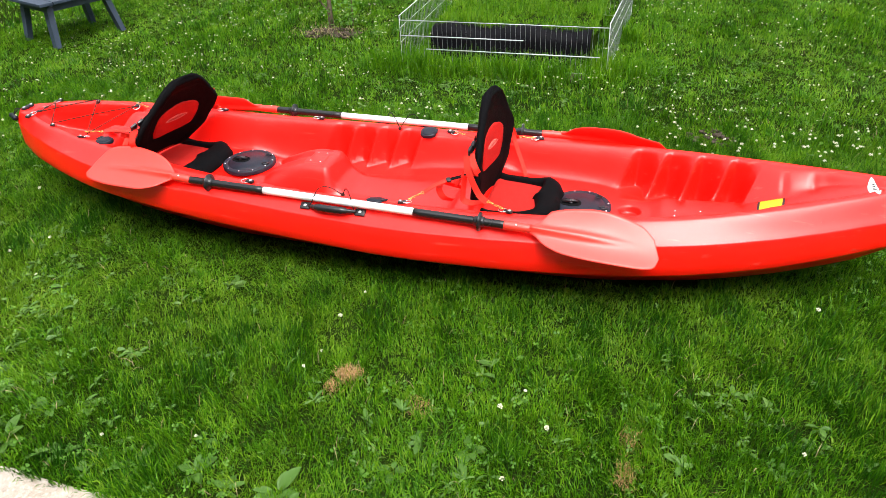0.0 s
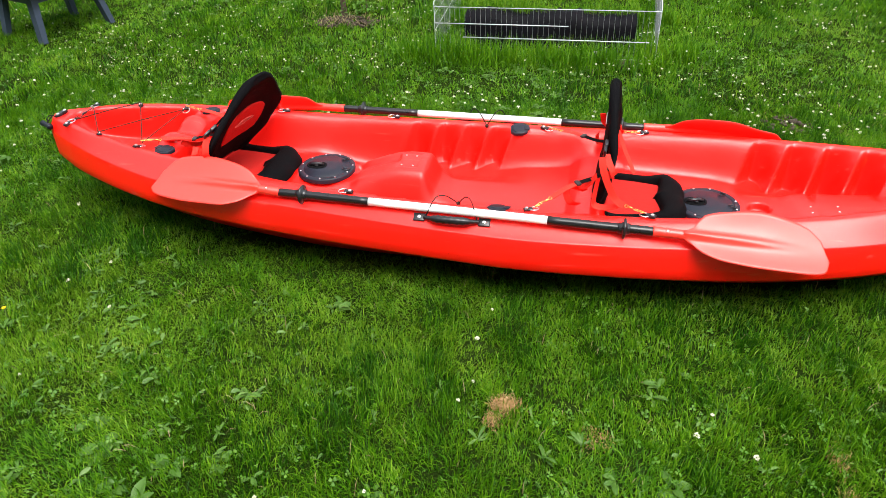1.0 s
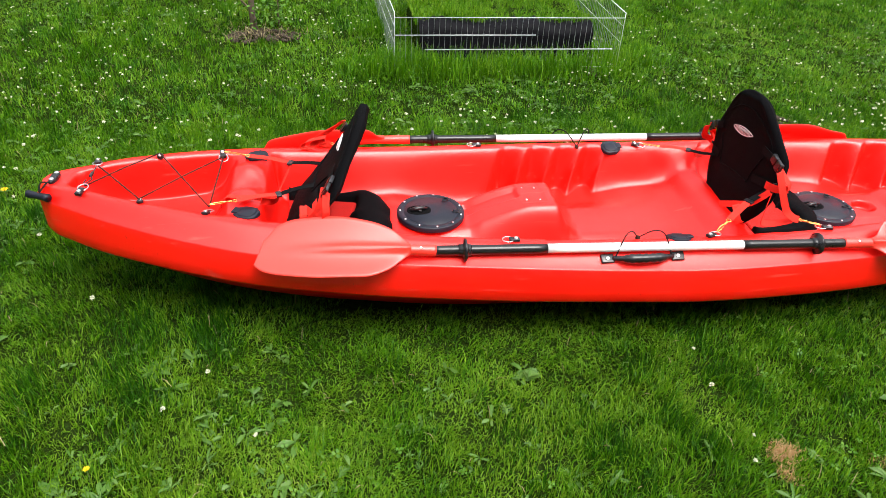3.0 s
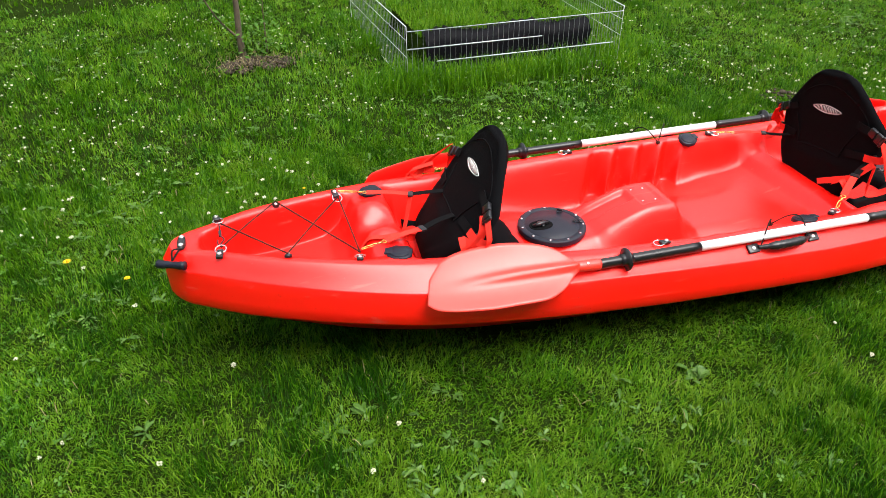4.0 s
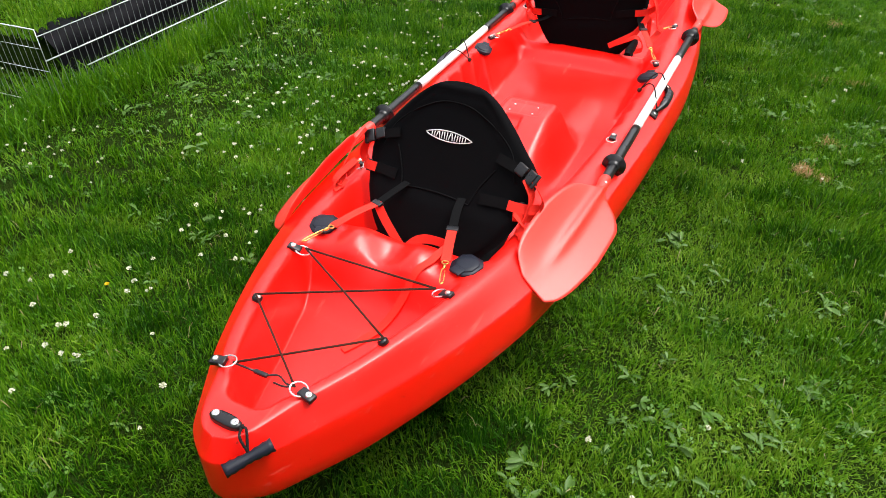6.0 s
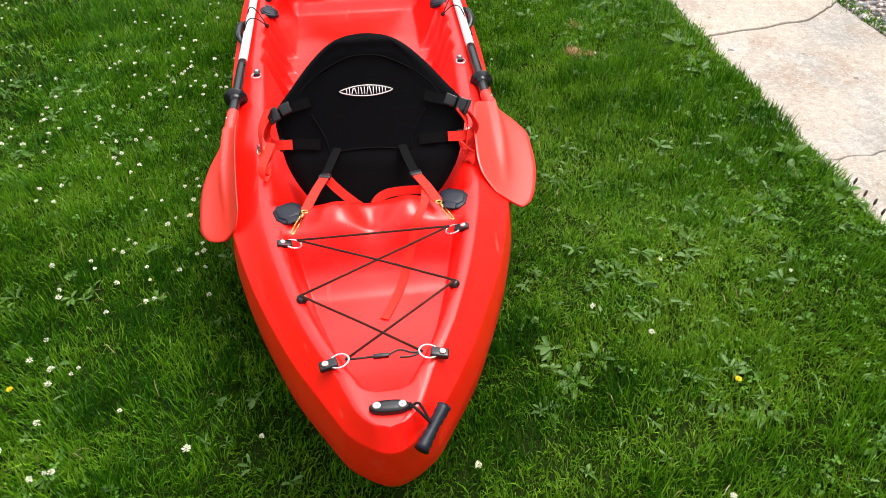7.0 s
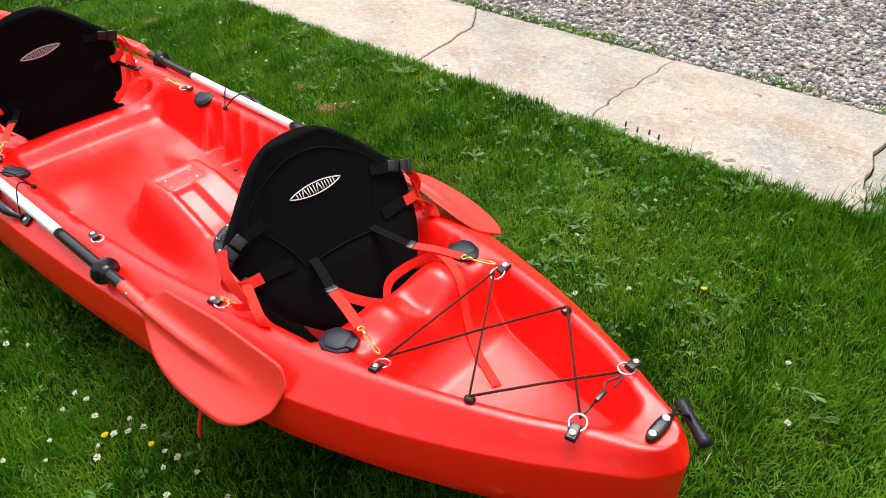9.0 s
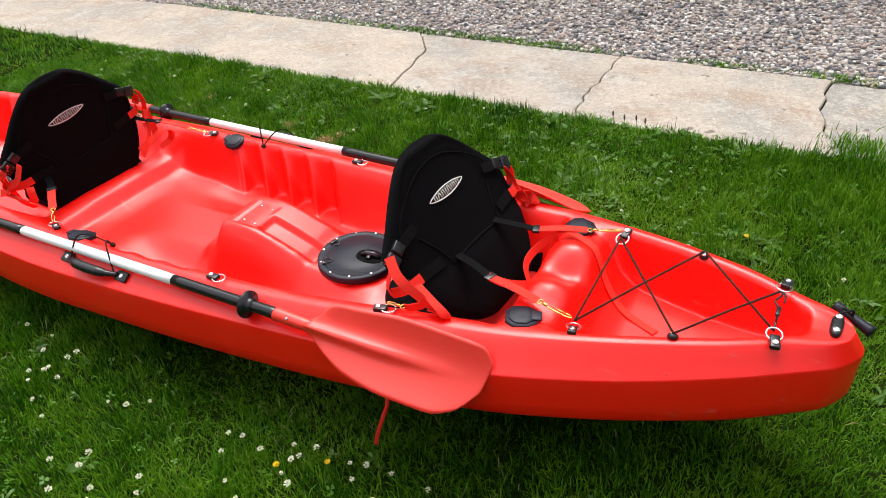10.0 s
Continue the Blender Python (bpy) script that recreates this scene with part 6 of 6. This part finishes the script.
def build_clover():
    """Small leaflets between the blades."""
    rng = np.random.default_rng(17)
    n = 11000
    x, y = rng.uniform(-3.2, 3.2, n), rng.uniform(-1.6, 2.4, n)
    k = ~blocked(x, y) & (field(x, y, 51, 2.6) + 0.5 * field(x, y, 52, 8.0) + rng.uniform(-0.5, 0.5, n) > 0.30) & (in_bald(x, y) < 0.3)
    x, y = x[k], y[k]
    n = len(x)
    z = soil_z(x, y) + rng.uniform(0.012, 0.038, n)
    hull = (np.abs(y) < half_beam(np.clip(x, X_STERN, X_BOW)) + 0.01) & (x > X_STERN) & (x < X_BOW)
    z = np.where(hull, np.minimum(z, -0.035), z)
    r = rng.uniform(0.0045, 0.0105, n)
    rot = rng.uniform(0, 6.28, n)
    vs = []
    tilt_x, tilt_y = rng.normal(0, 0.35, n), rng.normal(0, 0.35, n)
    for leaf in range(3):
        a = rot + leaf * 2.094
        pts = []
        for along, side in ((0.05, 0), (0.75, 0.55), (1.25, 0.30), (1.12, 0.0), (1.25, -0.30), (0.75, -0.55)):
            lx = r * (along * np.cos(a) - side * np.sin(a))
            ly = r * (along * np.sin(a) + side * np.cos(a))
            pts.append(np.stack([x + lx, y + ly, z + lx * tilt_x + ly * tilt_y + 0.12 * r * abs(side)], 1))
        vs.append(np.stack(pts, 1))
    v = np.stack(vs, 1).reshape(-1, 3)
    poly_mesh("clover_leaves", v, np.arange(len(v)), np.full(3 * n, 6), CLOVER, "low clover leaves mixed into the lawn", "clover")
    # white clover heads
    n = 7600
    x, y = rng.uniform(-5.5, 5.5, n), rng.uniform(-1.45, 6.0, n)
    dense = 0.085 + 0.60 * sstep(0.4, 1.4, y) + 0.35 * np.exp(-((x - 1.6) ** 2 + (y - 1.3) ** 2) / 0.8)
    near = (y > 0.42) & (y < 1.4) & (x < -0.2)
    dense = np.where(near, 0.40, dense) * np.clip(0.45 + 1.0 * field(x, y, 61, 2.6), 0.06, 2.0)
    k = ~blocked(x, y) & (rng.uniform(0, 1, n) < dense) & ~((np.abs(y) < half_beam(np.clip(x, X_STERN, X_BOW)) + 0.02) & (np.abs(x) < 2.1))
    x, y = x[k], y[k]
    # drifts of heads standing close together
    m = 105
    drift_x, drift_y = rng.uniform(-3.4, 4.2, m), 0.5 + 4.2 * rng.uniform(0, 1, m) ** 1.4
    drift_x[:9], drift_y[:9] = (1.48, 1.35, 1.24, 1.23, 2.23, 2.15, 1.9, 0.06, -0.15), (1.03, 1.18, 1.34, 3.58, 2.79, 1.28, 1.1, 0.66, 0.62)
    each = rng.integers(4, 15, m)
    spread = np.repeat(rng.uniform(0.08, 0.24, m), each)
    gx = np.repeat(drift_x, each) + rng.normal(0, 1, each.sum()) * spread * 1.4
    gy = np.repeat(drift_y, each) + rng.normal(0, 1, each.sum()) * spread
    free = ~blocked(gx, gy) & (gy > half_beam(np.clip(gx, X_STERN, X_BOW)) + 0.03)
    x, y = np.concatenate([x, gx[free]]), np.concatenate([y, gy[free]])
    n = len(x)
    z = soil_z(x, y) + rng.uniform(0.052, 0.088, n)
    r = rng.uniform(0.0046, 0.0082, n) * np.where(y > 1.3, 0.82, 1.0)
    # each head is a tuft of small upright florets round its middle
    florets = 14
    turn = np.arange(florets) * 2.39996 + rng.uniform(0, 6.28, (n, 1))
    lift = np.linspace(1.0, -0.35, florets) + rng.normal(0, 0.10, (n, florets))
    flat = np.sqrt(np.clip(1 - lift ** 2, 0.02, 1))
    out = np.stack([flat * np.cos(turn), flat * np.sin(turn), lift * 0.8], -1)
    side = np.stack([-np.sin(turn), np.cos(turn), rng.normal(0, 0.5, (n, florets))], -1)
    mid, rr = np.stack([x, y, z], 1)[:, None], r[:, None, None]
    reach = rr * rng.uniform(0.85, 1.25, (n, florets, 1))
    v = np.stack([mid + out * rr * 0.15, mid + out * reach + side * rr * 0.42, mid + out * reach * 1.08 - side * rr * 0.36], 2).reshape(-1, 3)
    poly_mesh("clover_flowers", v, np.arange(len(v)), np.full(n * florets, 3), PETAL, "small white clover heads scattered over the lawn", "clover flower")
    st = np.stack([np.stack([x - 0.0009, y, soil_z(x, y)], 1), np.stack([x + 0.0009, y, soil_z(x, y)], 1), np.stack([x, y, z], 1)], 1).reshape(-1, 3)
    poly_mesh("clover_stems", st, np.arange(len(st)), np.full(n, 3), GRASS, "thin stems of the clover heads", "clover stem")


build_clover()


def build_weed(x, y, size, count, seed, slim=0.42, upright=0.35):
    rng = random.Random(seed)
    z = float(soil_z(x, y)) + 0.004
    plant = thing("broadleaf_weed", (x, y, z), "low broad-leaved weed rosette in the grass", "weed", "weeds in the lawn")
    for k in range(count):
        a = 6.283 * k / count + rng.uniform(-0.75, 0.75)
        rise = rng.uniform(0.02, upright + 0.10)
        d = Vector((math.cos(a), math.sin(a), rise))
        ln = size * rng.uniform(0.4, 1.0)
        bm = bmesh.new()
        grid_faces(bm, leaf_rows(Vector((x, y, z)) + d * 0.008, d, Vector((-math.cos(a) * rise, -math.sin(a) * rise, 1)), ln, ln * slim * rng.uniform(0.8, 1.2), 0.22, 7))
        part("leaf", bm, WEED, plant)


def build_weeds():
    spots = [(-0.64, -1.36, 0.060, 8), (-0.50, -1.32, 0.05, 7), (-0.88, -1.34, 0.070, 7), (-0.97, -1.25, 0.055, 7), (0.75, -1.17, 0.050, 9), (0.55, -1.30, 0.045, 7), (-0.05, -1.33, 0.045, 7), (1.62, -1.02, 0.050, 9), (1.72, -0.90, 0.045, 8),
             (-1.517, -0.467, 0.060, 12), (-1.46, -0.55, 0.05, 10), (-1.60, -0.38, 0.05, 9), (-1.15, -0.70, 0.045, 8), (0.38, 1.86, 0.100, 11), (0.18, 1.84, 0.115, 12), (-0.02, 1.83, 0.09, 9), (-1.22, 1.05, 0.04, 7), (-0.95, 0.62, 0.04, 6), (-2.35, 0.35, 0.055, 7), (-1.45, 0.80, 0.055, 6),
             (-1.1, -1.5, 0.05, 7), (-0.2, -1.5, 0.045, 7), (-0.35, -1.5, 0.04, 6), (-1.62, -1.42, 0.055, 8), (1.5, -0.75, 0.05, 9), (1.35, -1.35, 0.045, 8), (-0.35, -0.98, 0.04, 7), (0.9, -0.85, 0.04, 7), (-1.0, -0.95, 0.045, 8), (-1.676, -0.898, 0.06, 11), (-1.63, -0.80, 0.05, 9), (-0.633, 0.712, 0.075, 7)]
    for k, (x, y, size, count) in enumerate(spots):
        build_weed(x, y, size, count, k + 1, 0.62 if k < 9 else 0.34)
    rng = random.Random(77)
    for k in range(30):
        build_weed(-1.95 + 0.145 * k + rng.uniform(-0.06, 0.06), -1.54 + rng.uniform(-0.03, 0.09), rng.uniform(0.045, 0.085), rng.randint(6, 10), 100 + k, rng.uniform(0.34, 0.55), 0.7)


build_weeds()


def build_rosettes():
    """Countless flat rosettes of plantain, daisy and dandelion leaves, in drifts between the blades."""
    rng = np.random.default_rng(29)
    n = 6400
    x, y = rng.uniform(-3.4, 3.2, n), rng.uniform(-1.58, 3.6, n)
    dense = np.clip(0.10 + 0.55 * field(x, y, 81, 2.4) + 0.25 * field(x, y, 82, 6.0), 0.02, 0.8)
    for cx, cy, r, most in ((-0.55, -0.92, 0.42, 0.8), (-1.35, -0.80, 0.42, 0.9), (1.50, -0.85, 0.32, 0.9), (-1.95, 0.85, 0.55, 0.6), (0.25, 1.75, 0.50, 0.9), (-2.45, 0.75, 0.5, 0.5), (-1.75, -1.15, 0.35, 0.7), (-1.10, -1.42, 0.6, 0.6), (0.70, -1.25, 0.3, 0.8), (-0.3, 1.3, 0.4, 0.5)):
        dense = np.maximum(dense, most * np.exp(-((x - cx) ** 2 + (y - cy) ** 2) / r ** 2))
    keep = ~blocked(x, y) & (rng.uniform(0, 1, n) < dense) & (in_bald(x, y) < 0.1)
    hull = (np.abs(y) < half_beam(np.clip(x, X_STERN, X_BOW)) + 0.03) & (x > X_STERN) & (x < X_BOW)
    x, y = x[keep & ~hull], y[keep & ~hull]
    each = rng.integers(4, 9, len(x))
    size = np.repeat(0.015 + 0.030 * rng.uniform(0, 1, len(x)) ** 1.5, each)
    slim = np.repeat(rng.uniform(0.09, 0.22, len(x)), each)
    bx, by, m = np.repeat(x, each), np.repeat(y, each), each.sum()
    a = rng.uniform(0, 2 * np.pi, m)
    ln, rise = size * rng.uniform(0.55, 1.25, m), rng.uniform(0.05, 0.75, m)
    base = np.stack([bx, by, soil_z(bx, by) + rng.uniform(0.004, 0.024, m)], 1)
    way = np.stack([np.cos(a), np.sin(a), np.zeros(m)], 1)
    side = np.stack([-np.sin(a), np.cos(a), rng.normal(0, 0.35, m)], 1)
    up = np.array([0.0, 0.0, 1.0])

    def at(t, w, fold):
        lift = (rise * t - 0.75 * t * t * rise)[:, None] * up
        return base + ln[:, None] * (way * t + lift + side * (w * slim)[:, None] + up * fold * slim[:, None])

    one = np.ones(m)
    v = np.stack([at(0.0, 0.12 * one, 0), at(0.0, -0.12 * one, 0), at(0.38, 0.80 * one, 0.35), at(0.38, 0 * one, 0), at(0.38, -0.80 * one, 0.35),
                  at(0.75, 0.85 * one, 0.30), at(0.75, 0 * one, 0), at(0.75, -0.85 * one, 0.30), at(1.0, 0 * one, 0)], 1)
    faces = np.array([0, 1, 3, 2, 1, 4, 3, 2, 3, 6, 5, 3, 4, 7, 6, 5, 6, 8, 6, 7, 8])
    loops = (np.arange(m)[:, None] * 9 + faces).reshape(-1)
    poly_mesh("weed_leaves", v.reshape(-1, 3), loops, np.tile([4, 3, 4, 4, 3, 3], m), WEED, "flat grey-green plantain and dandelion leaves in the lawn", "weed")


build_rosettes()


def build_dandelion(x, y, h, seed, size):
    rng = random.Random(seed)
    z = float(soil_z(x, y))
    plant = thing("dandelion", (x, y, z), "small yellow dandelion flower in the lawn", "flower", "yellow flowers in the lawn")
    bm = bmesh.new()
    tube(bm, smooth_line([(x, y, z), (x + 0.004, y, z + h * 0.5), (x + 0.002, y + 0.003, z + h)], 4), 0.0017, 6)
    part("stem", bm, PLANT_STEM, plant)
    bm = bmesh.new()
    c = Vector((x + 0.002, y + 0.003, z + h))
    for ring, cnt, ln, rise in ((0, 14, 0.016, 0.25), (1, 11, 0.012, 0.8), (2, 7, 0.008, 1.8)):
        for k in range(cnt):
            a = 6.283 * k / cnt + ring * 0.3 + rng.uniform(-0.1, 0.1)
            d = Vector((math.cos(a), math.sin(a), rise))
            grid_faces(bm, leaf_rows(c, d, Vector((-math.cos(a) * rise, -math.sin(a) * rise, 1)), ln * size, 0.005 * size, 0.1, 3))
    part("flower_head", bm, YELLOW_PETAL, plant, "yellow petals")


for k, (x, y, h, size) in enumerate(((-2.335, 0.622, 0.055, 1.0), (-2.113, 0.450, 0.052, 0.8), (-0.745, 0.581, 0.05, 0.6), (-0.855, 0.518, 0.05, 0.55), (-1.606, -0.857, 0.05, 0.6), (-1.391, 0.922, 0.05, 0.55))):
    build_dandelion(x, y, h, k, size)


# tufts and low plants along the joint between path and gravel
def build_edge_tufts():
    rng = np.random.default_rng(23)
    spots = [(0.15, 0.30, 900), (-0.35, 0.16, 420), (0.62, 0.16, 380), (1.15, 0.2, 380), (-1.22, 0.12, 330), (-1.78, 0.10, 320), (2.2, 0.25, 420)]
    xs = np.concatenate([rng.normal(c, s, n) for c, s, n in spots])
    ys = PATH_FAR - 0.035 + rng.normal(0, 0.022, len(xs))
    build_blades("edge_grass", xs, ys, np.full(len(xs), -0.052), rng.uniform(0.015, 0.045, len(xs)), rng.uniform(0.003, 0.006, len(xs)), rng, GRASS, "small green tufts between path and gravel", flat=0.3, comb=0.1)
    # blades that hang over the near edge of the path
    n = 9000
    xs, ys = rng.uniform(-3.0, 3.2, n), PATH_NEAR + rng.uniform(-0.018, 0.035, n)
    keep = field(xs, ys, 91, 9.0) + rng.uniform(-0.9, 0.9, n) > -0.2
    xs, ys = xs[keep], ys[keep]
    build_blades("fringe_grass", xs, ys, np.full(len(xs), -0.050), rng.uniform(0.012, 0.036, len(xs)), rng.uniform(0.002, 0.0042, len(xs)), rng, GRASS, "short grass hanging over the path edge", flat=0.25, comb=0.1)
    x, y = rng.normal(-1.93, 0.07, 800), rng.normal(-1.72, 0.07, 800)
    build_blades("edge_grass", x, y, np.full(800, -0.075), rng.uniform(0.03, 0.08, 800), rng.uniform(0.003, 0.006, 800), rng, GRASS, "grass tuft growing through the broken path end", comb=0.1)


build_edge_tufts()


def build_plantain_heads():
    for k, (x, y, h) in enumerate(((-0.93, -1.56, 0.058), (-1.035, -1.565, 0.052), (-1.075, -1.57, 0.042), (-0.98, -1.57, 0.044))):
        z = float(soil_z(x, y))
        plant = thing("plantain", (x, y, z), "thin plantain stalk with a dark seed head at the path edge", "plant", "plantain stalks")
        bm = bmesh.new()
        top = Vector((x + 0.01, y - 0.012, z + h))
        tube(bm, [(x, y, z), (x + 0.004, y - 0.004, z + h * 0.6), top], 0.0012, 5)
        part("stalk", bm, PLANT_STEM, plant)
        bm = bmesh.new()
        tube(bm, [top, top + Vector((0.001, -0.001, 0.007)), top + Vector((0.002, -0.003, 0.018)), top + Vector((0.002, -0.003, 0.024))], [0.0025, 0.0045, 0.004, 0.0015], 8)
        part("seed_head", bm, BARK, plant)


build_plantain_heads()
